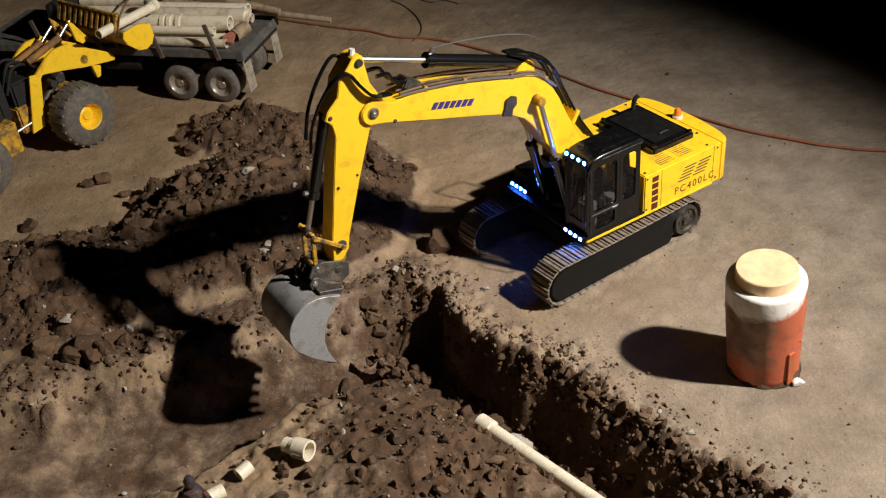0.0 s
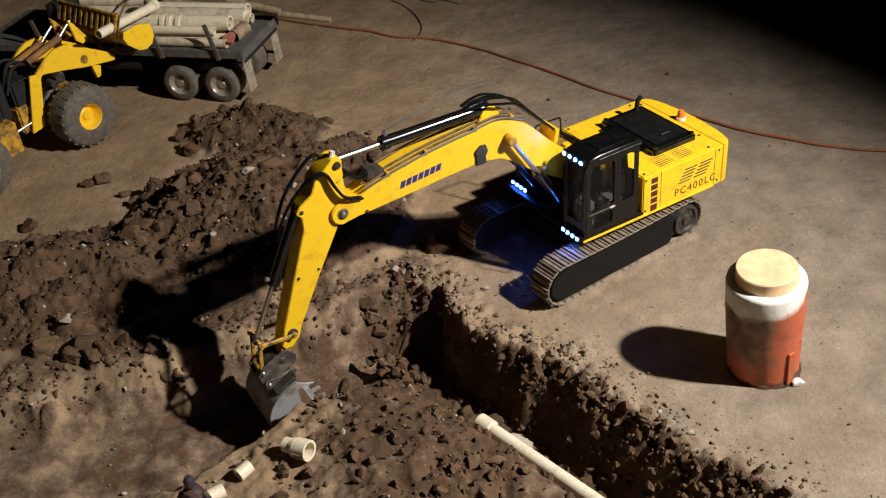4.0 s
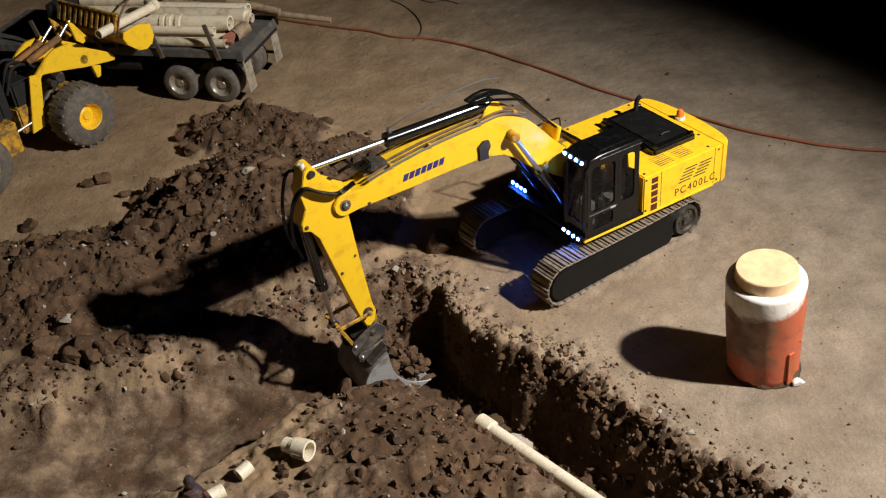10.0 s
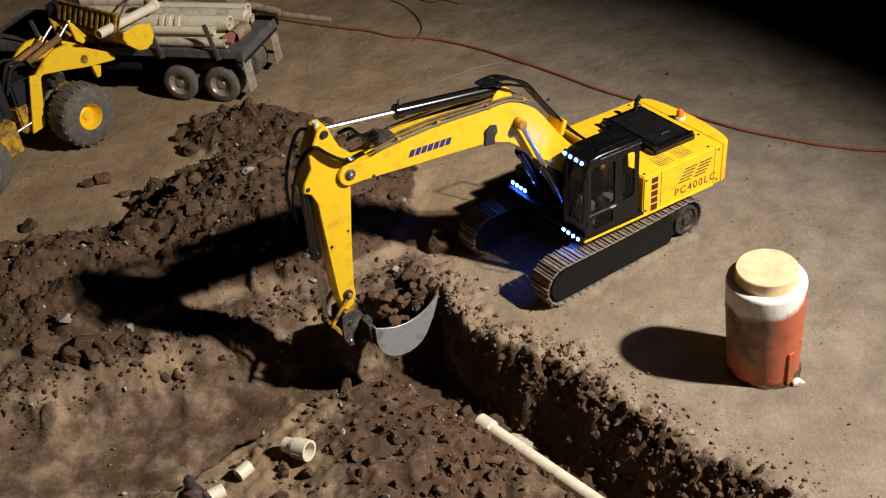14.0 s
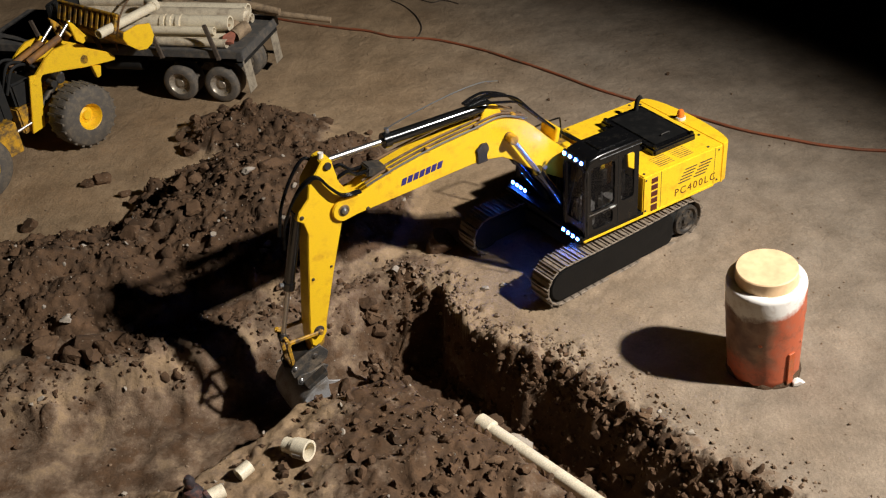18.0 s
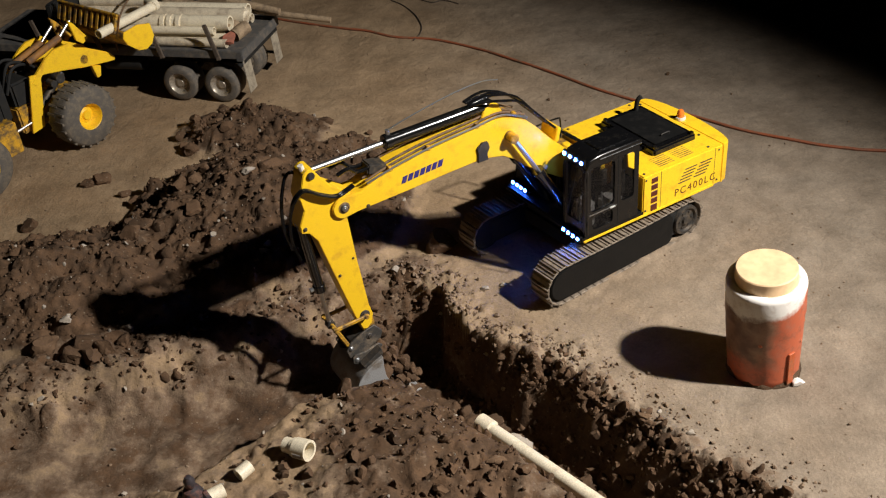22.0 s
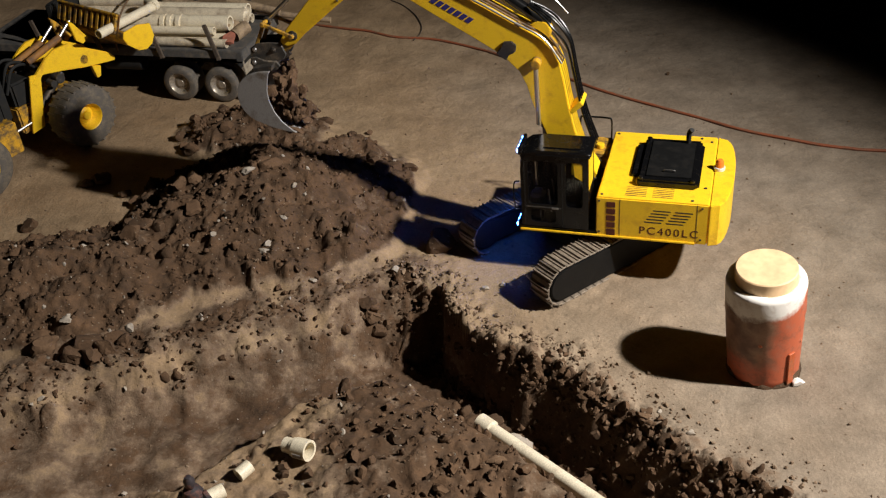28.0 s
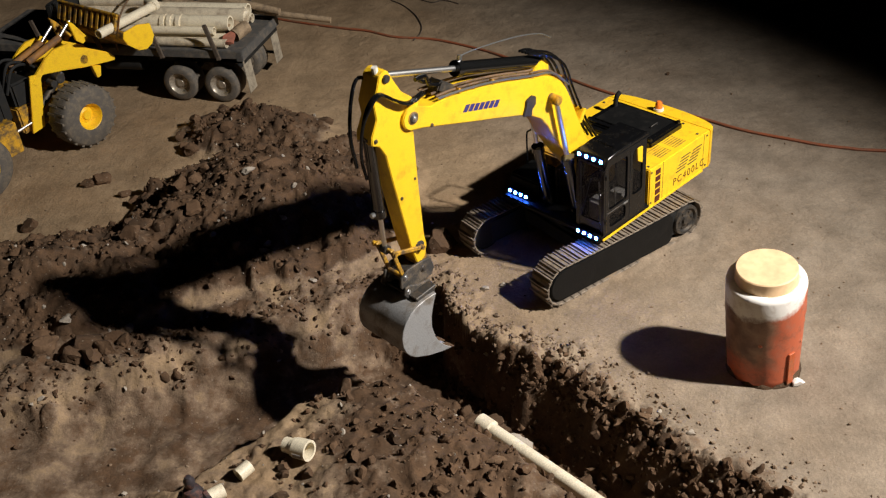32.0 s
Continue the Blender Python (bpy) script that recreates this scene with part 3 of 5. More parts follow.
def build_track(side):
    y0 = side * 0.0965
    turn = pose(0, 0, 0, 0, 0, HEADING)
    xr, xf, R, zc = -0.137, 0.141, 0.035, 0.0385
    b = box(xr + 0.005, xf - 0.005, y0 - 0.015, y0 + 0.015, 0.014, 0.062, 0.003)
    for x in (xr, xf):
        rod((x, y0 - 0.014, zc), (x, y0 + 0.014, zc), 0.030, bm=b, seg=28, bev=0.002)
    tr = part("track", b, BLACK_DULL, excavator, "black crawler track frame", turn)
    out = y0 + side * 0.0155
    # skirt over the rollers, rounded at the front, and the drive sprocket left open at the rear
    skirt = [(-0.096, 0.008), (-0.104, 0.016), (-0.104, 0.056), (-0.096, 0.0675)]
    skirt += [(xf + 0.0285 * math.sin(radians(k)), zc + 0.0285 * math.cos(radians(k))) for k in range(0, 181, 15)]
    part("track_skirt", prism(skirt, out - 0.0035, out + 0.0045, 0.0015), MESHBLACK, tr, "dull black skirt plate")
    for x in (-0.04, 0.055):
        part("carrier_roller", rod((x, y0 - 0.017, 0.063), (x, y0 + 0.017, 0.063), 0.0075, seg=14), STEEL_DARK, tr)
    w = lathe([(0, 0.004), (0.008, 0.004), (0.009, 0.000), (0.020, -0.001), (0.022, 0.003), (0.0265, 0.003), (0.0275, 0.0), (0.0275, -0.008)], 32, m=pose(xr, out + side * 0.002, zc, -90 * side))
    sp = part("drive_sprocket", w, STEEL_DARK, tr, "dusty dark drive sprocket")
    for k in range(6):
        c, sn = math.cos(radians(60 * k)), math.sin(radians(60 * k))
        part("sprocket_bolt", rod((xr + 0.0145 * c, out + side * 0.0005, zc + 0.0145 * sn), (xr + 0.0145 * c, out + side * 0.0035, zc + 0.0145 * sn), 0.0016, seg=8), STEEL_DARK, sp)
    part("idler", rod((xf, y0 - 0.013, zc), (xf, y0 + 0.013, zc), 0.026, seg=28, bev=0.002), STEEL_DARK, tr)
    # shoes round the oval
    span = xf - xr
    per = 2 * span + 2 * math.pi * R
    n = 48
    shoe = box(-0.0076, 0.0076, -0.0215, 0.0215, -0.0015, 0.0012, 0.0006, 1)
    box(-0.0070, -0.0050, -0.0215, 0.0215, 0.001, 0.0042, bm=shoe)
    box(-0.0004, 0.0012, -0.0215, 0.0215, 0.001, 0.0030, bm=shoe)
    first = None
    for i in range(n):
        s = (i + 0.5) * per / n
        if s < span:
            x, z, a = xr + s, zc + R, 0.0
        elif s < span + math.pi * R:
            a = (s - span) / R
            x, z = xf + R * math.sin(a), zc + R * math.cos(a)
        elif s < 2 * span + math.pi * R:
            x, z, a = xf - (s - span - math.pi * R), zc - R, math.pi
        else:
            a = math.pi + (s - 2 * span - math.pi * R) / R
            x, z = xr + R * math.sin(a), zc + R * math.cos(a)
        sag = -0.0025 * math.sin(math.pi * (x - xr) / span) if z > zc + R * 0.99 and xr < x < xf else 0
        m = pose(x, y0, z + sag, 0, math.degrees(a), 0)
        if first is None:
            first = part("track_shoe", shoe, TRACKMAT, tr, "", m)
        else:
            again("track_shoe", first, tr, m)


build_track(1)
build_track(-1)
b = box(-0.06, 0.06, -0.085, 0.085, 0.025, 0.062, 0.006)
part("undercarriage", b, BLACK_DULL, excavator, "", pose(0, 0, 0, 0, 0, HEADING))
part("slew_ring", rod((0, 0, 0.06), (0, 0, 0.090), 0.055, seg=40, bev=0.002), STEEL_DARK, excavator)

# upper works; x forward, y to the cab side
house = part("upper_structure", box(-0.205, 0.085, -0.104, 0.108, 0.0895, 0.098, 0.002), MESHBLACK, excavator, "black turntable deck")


def slab(outline, z0, z1, bev, seg=2):
    b = bmesh.new()
    lo = [b.verts.new((x, y, z0)) for x, y in outline]
    hi = [b.verts.new((x, y, z1)) for x, y in outline]
    n = len(outline)
    b.faces.new(lo)
    b.faces.new(hi)
    for i in range(n):
        b.faces.new((lo[i], lo[(i + 1) % n], hi[(i + 1) % n], hi[i]))
    bmesh.ops.recalc_face_normals(b, faces=b.faces[:])
    return bevel(b, bev, seg, 40)


part("engine_housing", slab([(-0.042, 0.109), (-0.2165, 0.109), (-0.2165, -0.110), (-0.042, -0.110)], 0.0885, 0.1625, 0.0020), YELLOW, house, "yellow painted engine housing")
cw = [(-0.2168, 0.1088), (-0.219, 0.1088)]
for i in range(0, 15):
    a = math.pi * i / 14
    cw.append((-0.222 - 0.027 * math.sin(a) ** 0.7, 0.107 * math.cos(a)))
cw += [(-0.219, -0.1098), (-0.2168, -0.1098)]
part("counterweight", slab(cw, 0.087, 0.1620, 0.002, 2), YELLOW, house, "yellow rounded counterweight")
# long lip along the cab side
part("sill_strip", box(-0.198, 0.082, 0.1085, 0.1115, 0.0885, 0.0925, 0.0008), YELLOW, house)
# louvres in the side, slanting
for g in range(2):
    for i in range(5):
        s = bmesh.new()
        x0 = -0.131 - g * 0.034 + 0.0034 * i
        v = [s.verts.new(p) for p in ((x0, 0.1091, 0.146 - i * 0.0055), (x0 - 0.027, 0.1091, 0.146 - i * 0.0055), (x0 - 0.028, 0.1091, 0.1437 - i * 0.0055), (x0 - 0.001, 0.1091, 0.1437 - i * 0.0055))]
        s.faces.new(v)
        r = bmesh.ops.extrude_face_region(s, geom=s.faces[:])
        bmesh.ops.translate(s, vec=(0, -0.002, 0), verts=[e for e in r["geom"] if isinstance(e, bmesh.types.BMVert)])
        part("louvre", s, STEEL_DARK, house)
for g in range(2):
    for i in range(6):
        y = 0.070 + i * 0.0052
        part("roof_louvre", box(-0.118 - g * 0.042, -0.086 - g * 0.042, y, y + 0.0018, 0.1622, 0.1630), YELLOW_WORN, house)
for i in range(5):
    part("grille_pane", box(-0.0725, -0.0585, 0.1088, 0.1096, 0.0945 + i * 0.0127 - (0.0035 if i == 0 else 0), 0.1045 + i * 0.0127, 0.0004, 1), MAROON, house, "dark red grille pane")
me = lettering("PC400LC", 0.0195, spread=1.28)
part("lettering", me, MAROON, house, "dark hand-lettered model marking", pose(-0.110, 0.1089, 0.1005, 90, 0, 180))
# black roof hatch with raised rim, exhaust, beacon
hatch = part("roof_hatch", box(-0.193, -0.100, -0.073, 0.068, 0.1610, 0.1745, 0.003), BLACK, house, "black raised engine hatch")
part("hatch_panel", box(-0.184, -0.112, -0.060, 0.055, 0.1742, 0.1765, 0.0012), MESHBLACK, hatch, "dull black hatch cover")
for x, y in ((-0.106, 0.062), (-0.186, 0.063), (-0.106, -0.066)):
    part("hatch_knob", rod((x, y, 0.1735), (x, y, 0.1785), 0.0042, seg=12, bev=0.001), BLACK, hatch)
part("hatch_handle", tube([(-0.140, 0.040, 0.1760), (-0.140, 0.041, 0.1800), (-0.156, 0.041, 0.1800), (-0.156, 0.040, 0.1760)], 0.0011, 4, 8), STEEL_DARK, hatch)
part("hatch_edge", box(-0.197, -0.150, -0.066, 0.062, 0.1615, 0.1700, 0.002), BLACK, house)
part("hatch_front", box(-0.102, -0.088, -0.060, 0.040, 0.1615, 0.1690, 0.002), BLACK, house)
ex = part("exhaust_pipe", tube([(-0.170, -0.060, 0.172), (-0.170, -0.058, 0.189), (-0.171, -0.056, 0.198), (-0.175, -0.053, 0.204)], 0.0042, 5, 12), BLACK_DULL, house, "black bent exhaust pipe")
be = part("beacon", lathe([(0.0, 0), (0.0085, 0), (0.0085, 0.004), (0.0070, 0.005), (0.0065, 0.010), (0.0062, 0.014), (0.004, 0.018), (0, 0.019)], 18, m=Matrix.Translation((-0.224, -0.004, 0.162))), AMBER, house, "amber warning beacon")
part("beacon_base", rod((-0.224, -0.004, 0.1615), (-0.224, -0.004, 0.1675), 0.0092, seg=18, bev=0.0008), WHITEPLASTIC, house, "white beacon base")
for x, y in ((-0.05, 0.100), (-0.19, 0.100), (-0.05, -0.100), (-0.19, -0.100), (-0.207, 0.06), (-0.207, -0.09)):
    part("bolt", rod((x, y, 0.1622), (x, y, 0.1640), 0.0022, seg=8), STEEL_DARK, house)
# right-hand boxes in front of the housing
part("tool_box", box(-0.040, 0.060, -0.110, -0.045, 0.098, 0.128, 0.003), MESHBLACK, house)
part("fuel_tank", box(-0.0405, -0.002, -0.110, -0.045, 0.0985, 0.150, 0.003), YELLOW_WORN, house, "yellow tank with worn paint")
part("step_plate", box(0.058, 0.072, -0.106, -0.05, 0.098, 0.104, 0.001), MESHBLACK, house)
part("hand_rail", tube([(-0.036, -0.104, 0.150), (-0.036, -0.104, 0.184), (-0.028, -0.104, 0.190), (0.010, -0.104, 0.190), (0.018, -0.104, 0.184), (0.018, -0.104, 0.128)], 0.0016, 5, 8), BLACK, house)
for x, z0, z1 in ((-0.0795, 0.0925, 0.1615), (-0.1985, 0.0925, 0.1615)):
    part("panel_seam", box(x - 0.0004, x + 0.0004, 0.1088, 0.1093, z0, z1), STEEL_DARK, house)
for x, z in ((-0.047, 0.156), (-0.047, 0.098), (-0.206, 0.156), (-0.206, 0.098)):
    part("panel_bolt", rod((x, 0.1086, z), (x, 0.1102, z), 0.0017, seg=8), STEEL_DARK, house)
part("filler_cap", rod((-0.022, -0.070, 0.150), (-0.022, -0.070, 0.158), 0.007, seg=14, bev=0.001), YELLOW, house)
part("swivel_bracket", box(-0.03, 0.03, -0.034, -0.024, 0.097, 0.152, 0.003), STEEL_DARK, house)
part("swivel_bracket", box(-0.03, 0.03, 0.024, 0.034, 0.097, 0.152, 0.003), STEEL_DARK, house)


def led_row(p, q, n, r, parent=house):
    p, q = Vector(p), Vector(q)
    part("light_bar", box(min(p.x, q.x) - 0.006, max(p.x, q.x) - 0.0005, min(p.y, q.y) - 0.005, max(p.y, q.y) + 0.005, p.z - 0.0055, p.z + 0.0055, 0.001), BLACK, parent)
    for i in range(n):
        c = p.lerp(q, i / (n - 1))
        m = Matrix.Translation(c) @ pose(0, 0, 0, 0, 90, 0)
        part("led", lathe([(0, 0.0022), (r * 0.6, 0.0016), (r, 0), (r, -0.003), (0, -0.003)], 14, m=m), LED, parent, "blue-white glowing led")


# cab: pierced walls with rounded windows, posts, roof, glass, seat
cx0, cx1, cy0, cy1, cz0, cz1 = -0.030, 0.079, 0.054, 0.1095, 0.0985, 0.2330
t = 0.0045


def rounded(x0, x1, z0, z1, r, n=4):
    pts = []
    for cx, cz, a0 in ((x1 - r, z1 - r, 0), (x0 + r, z1 - r, 90), (x0 + r, z0 + r, 180), (x1 - r, z0 + r, 270)):
        pts += [(cx + r * math.cos(radians(a0 + 90 * k / n)), cz + r * math.sin(radians(a0 + 90 * k / n))) for k in range(n + 1)]
    return pts


def pierced(outer, holes, v0, v1, place):
    """A flat wall of some thickness with openings; place(u, w, v) gives each point."""
    b = bmesh.new()
    edges = []
    for loop in (outer, *holes):
        vs = [b.verts.new(place(u, w, v0)) for u, w in loop]
        edges += [b.edges.new((vs[i], vs[(i + 1) % len(vs)])) for i in range(len(vs))]
    bmesh.ops.triangle_fill(b, use_beauty=True, edges=edges)
    r = bmesh.ops.extrude_face_region(b, geom=b.faces[:])
    bmesh.ops.translate(b, vec=Vector(place(0, 0, v1)) - Vector(place(0, 0, v0)), verts=[e for e in r["geom"] if isinstance(e, bmesh.types.BMVert)])
    return b


SIDE = [(cx0, cz0), (cx0, 0.2315), (0.056, 0.2325), (0.070, 0.2290), (cx1 - 0.002, 0.2190), (cx1, 0.2050), (cx1, cz0)]
DOOR_WIN, LOW_WIN, REAR_WIN = (0.019, 0.067, 0.1400, 0.2200), (0.022, 0.064, 0.1060, 0.1310), (-0.021, 0.006, 0.1380, 0.2210)
for y0 in (cy0, cy1 - t):
    wl = part("cab_side", pierced(SIDE, [rounded(*w, 0.007) for w in (DOOR_WIN, LOW_WIN, REAR_WIN)], y0, y0 + t, lambda u, w, v: (u, v, w)), BLACK, house, "glossy black cab side")
    for w in (DOOR_WIN, LOW_WIN, REAR_WIN):
        part("side_pane", box(w[0] - 0.001, w[1] + 0.001, y0 + 0.0012, y0 + 0.0024, w[2] - 0.001, w[3] + 0.001), GLASS, wl, "tinted cab side window")
FRONT_WIN = (cy0 + 0.0065, cy1 - 0.0065, 0.1190, 0.2200)
wl = part("cab_front", pierced([(cy0 + t, cz0), (cy0 + t, 0.2240), (cy1 - t, 0.2240), (cy1 - t, cz0)], [rounded(*FRONT_WIN, 0.006)], cx1 - t, cx1 - 0.0006, lambda u, w, v: (v, u, w)), BLACK, house, "glossy black cab front")
part("windscreen", box(cx1 - 0.0035, cx1 - 0.0023, FRONT_WIN[0] - 0.001, FRONT_WIN[1] + 0.001, FRONT_WIN[2] - 0.001, FRONT_WIN[3] + 0.001), GLASS, wl, "tinted windscreen")
part("wiper", rod((cx1 + 0.0008, cy0 + 0.012, 0.124), (cx1 + 0.0008, cy0 + 0.030, 0.196), 0.0009, seg=6), BLACK_DULL, wl)
# added yellow patch filling the upper rear corner of the window
part("window_patch", prism([(-0.0205, 0.1880), (-0.0205, 0.2205), (-0.0060, 0.2205), (-0.0080, 0.1960)], cy1 - 0.0034, cy1 - 0.0002, 0.0005, 1), YELLOW, house, "small yellow patch in the corner of the rear cab window")
for y in (cy0 + 0.005, cy1 - 0.005):
    part("front_post", rod((cx1 - 0.0052, y, cz0), (cx1 - 0.0052, y, 0.2180), 0.0056, seg=16, bev=0.001), BLACK, house, "rounded black cab post")
part("cab_rear", box(cx0, cx0 + t, cy0 + t, cy1 - t, cz0, 0.1650, 0.001, 1), BLACK, house)
part("rear_panel", box(cx0 + 0.0006, cx0 + 0.0036, cy0 + t, cy1 - t, 0.1655, 0.2300, 0.0006, 1), YELLOW, house, "yellow cab rear panel")
part("cab_floor", box(cx0, cx1 - t, cy0 + t, cy1 - t, cz0 - 0.002, cz0 + 0.003, 0.0005, 1), BLACK, house)
part("cab_roof", prism([(cx0 - 0.004, 0.2320), (cx0 - 0.004, 0.2375), (cx0 + 0.002, 0.2395), (0.050, 0.2395), (0.068, 0.2365), (0.0775, 0.2300), (0.0795, 0.2240), (0.070, 0.2300), (0.056, 0.2327)], cy0 - 0.0015, cy1 + 0.0015, 0.0016, 3), BLACK, house, "rounded glossy black cab roof")
part("roof_panel", box(cx0 + 0.014, cx1 - 0.036, cy0 + 0.009, cy1 - 0.009, 0.2390, 0.2412, 0.0008), BLACK, house)
part("roof_gutter", box(cx0 - 0.003, 0.052, cy1 + 0.0010, cy1 + 0.0028, 0.2310, 0.2335, 0.0007, 1), BLACK, house)
part("door_trim", box(0.014, 0.071, cy1 - 0.0004, cy1 + 0.0010, 0.1340, 0.1362, 0.0004, 1), STEEL_DARK, house, "dull metal strip across the cab door")
part("door_seam", box(0.0115, 0.0122, cy1 - 0.0002, cy1 + 0.0004, 0.1010, 0.2280), BLACK_DULL, house)
part("door_handle", box(0.018, 0.029, cy1, cy1 + 0.0022, 0.1335, 0.1365, 0.0006), SILVER, house, "small bright door handle")
for k in range(2):
    part("hinge", rod((0.0745, cy1 + 0.0005, 0.118 + 0.082 * k), (0.0745, cy1 + 0.0005, 0.126 + 0.082 * k), 0.0015, seg=8), BLACK, house)
part("seat_base", box(-0.012, 0.022, 0.066, 0.098, 0.103, 0.138, 0.006, 3), SEATMAT, house, "grey seat")
part("seat_back", box(-0.016, -0.006, 0.066, 0.098, 0.136, 0.186, 0.005, 3), SEATMAT, house, "grey seat back")
part("head_rest", box(-0.016, -0.008, 0.074, 0.090, 0.188, 0.203, 0.004, 3), SEATMAT, house)
part("console", box(0.046, 0.068, 0.068, 0.098, 0.102, 0.150, 0.005, 3), SEATMAT, house, "grey control console")
for y in (0.066, 0.098):
    part("control_lever", rod((0.032, y, 0.12), (0.036, y, 0.162), 0.0013, seg=8), SILVER, house)
part("grab_rail", tube([(cx1 + 0.002, cy1 - 0.002, 0.128), (cx1 + 0.010, cy1, 0.132), (cx1 + 0.011, cy1, 0.175), (cx1 + 0.002, cy1 - 0.002, 0.180)], 0.0012, 5, 8), BLACK, house)
led_row((0.0825, 0.063, 0.2345), (0.0825, 0.105, 0.2345), 4, 0.0032)
led_row((0.0875, 0.064, 0.0945), (0.0875, 0.101, 0.0945), 4, 0.0032)
led_row((0.0745, -0.096, 0.1040), (0.0745, -0.060, 0.1040), 4, 0.0032)

# boom
BOOM_TOP = [(-0.016, 0.006), (-0.008, 0.020), (0.035, 0.029), (0.078, 0.0495), (0.117, 0.0730), (0.153, 0.0970), (0.175, 0.1090), (0.193, 0.1155), (0.219, 0.1165), (0.244, 0.1090), (0.291, 0.0940), (0.356, 0.0720), (0.416, 0.0440), (0.448, 0.0220), (0.462, 0.0190)]
BOOM_BOTTOM = [(0.450, -0.0090), (0.361, 0.0160), (0.309, 0.0315), (0.257, 0.0460), (0.230, 0.0505), (0.205, 0.0510), (0.180, 0.0430), (0.154, 0.0285), (0.103, 0.0090), (0.040, -0.0130), (0.0, -0.018), (-0.014, -0.010)]
END = [(0.473 + 0.0175 * math.cos(radians(a)), 0.0175 * math.sin(radians(a))) for a in range(95, -120, -24)]
boom = part("boom", prism(BOOM_TOP + END + BOOM_BOTTOM, -0.021, 0.021, 0.0012, 2), YELLOW, excavator, "yellow bent box boom with scuffed edges")


def pin(parent, x, z, half, r, material=YELLOW_WORN, name="pivot_pin"):
    for s in (-1, 1):
        part(name, lathe([(0, 0.0022), (r * 0.45, 0.0022), (r * 0.5, 0.0008), (r * 0.85, 0.0008), (r, 0), (r, -0.002)], 18, m=pose(x, s * half, z, -90 * s)), material, parent)


pin(boom, 0.473, 0.0, 0.0212, 0.0092, YELLOW_WORN)
pin(boom, 0.473, 0.0, 0.0225, 0.0068, STEEL_DARK)
pin(boom, 0.473, 0.0, 0.0240, 0.0045, SILVER)
pin(boom, 0.244, 0.0680, 0.0212, 0.0105, STEEL_DARK)
pin(boom, 0.434, -0.0020, 0.0212, 0.0030, STEEL_DARK)
part("cylinder_bracket", prism([(0.206, 0.113), (0.250, 0.104), (0.245, 0.128), (0.233, 0.136), (0.221, 0.133)], -0.010, 0.010, 0.001), YELLOW, boom)
part("boss", rod((0.200, -0.038, 0.085), (0.200, 0.038, 0.085), 0.008, seg=18, bev=0.001), YELLOW_WORN, boom, "yellow boom cylinder boss")
part("pin_lug", prism([(0.233, 0.0500), (0.252, 0.0455), (0.254, 0.0600), (0.258, 0.0690), (0.250, 0.0790), (0.240, 0.0800), (0.234, 0.0700), (0.237, 0.0600)], 0.0205, 0.0245, 0.001), STEEL_DARK, boom, "dark pivot lug")
part("weld_plate", box(0.190, 0.222, -0.012, 0.012, 0.1150, 0.1180, 0.0005), YELLOW_WORN, boom)
# maker's mark as plain slanted bars
for i in range(7):
    x0 = 0.381 - i * 0.0098
    zc = 0.0315 + i * 0.0032
    sh = [(x0 + 0.0012, zc - 0.0055), (x0 - 0.0066, zc - 0.0030), (x0 - 0.0078, zc + 0.0085), (x0 + 0.0000, zc + 0.0060)]
    part("decal_bar", prism(sh, 0.0210, 0.0214), BLUEINK, boom, "dark blue bar of the boom marking")
# hoses along the boom top
for j, (y, lift) in enumerate(((0.014, 0.008), (0.004, 0.012), (-0.006, 0.009), (-0.015, 0.008))):
    path = [(0.030, y, 0.050), (0.085, y, 0.075), (0.145, y, 0.108 + lift * 0.4), (0.186, y * 1.2, 0.128 + lift), (0.222, y * 1.5, 0.134 + lift), (0.248, y * 1.1, 0.135 + 0.6 * lift), (0.272, y * 0.6, 0.133)]
    part("hydraulic_hose", tube(path, 0.0021, 6, 8), BLACK, boom, "black hydraulic hose")
pipe = [(0.172, 0.0228, 0.113), (0.220, 0.0228, 0.120), (0.267, 0.0228, 0.105), (0.328, 0.0228, 0.085), (0.381, 0.0228, 0.064), (0.415, 0.0228, 0.048), (0.440, 0.021, 0.034)]
part("steel_line", tube(pipe, 0.0017, 6, 8), SILVER, boom, "thin bright hydraulic line")
for y, up in ((0.0155, 0.0015), (0.006, 0.002), (-0.018, 0.0015)):
    part("boom_hose", tube([(x, y, z + up) for x, yy, z in pipe], 0.0018, 6, 8), DUSTYHOSE, boom, "dusty brown hose along the boom")
for x, z in ((0.262, 0.106), (0.343, 0.079), (0.404, 0.053), (0.197, 0.119)):
    part("hose_clamp", box(x - 0.004, x + 0.004, 0.014, 0.0222, z - 0.004, z + 0.003, 0.0006), YELLOW_WORN, boom)
part("hose_clamp", box(0.097, 0.105, -0.02, 0.02, 0.064, 0.088, 0.001), YELLOW, boom)
part("manifold", box(0.395, 0.425, -0.012, 0.012, 0.050, 0.066, 0.002), STEEL_DARK, boom, "dark hose manifold block", pose(0.010, 0, -0.008))
for y in (0.008, -0.008):
    part("hydraulic_hose", tube([(0.425, y, 0.054), (0.450, y, 0.048), (0.468, y * 1.5, 0.056), (0.485, y * 1.6, 0.048)], 0.0030, 6, 8), BLACK, boom)

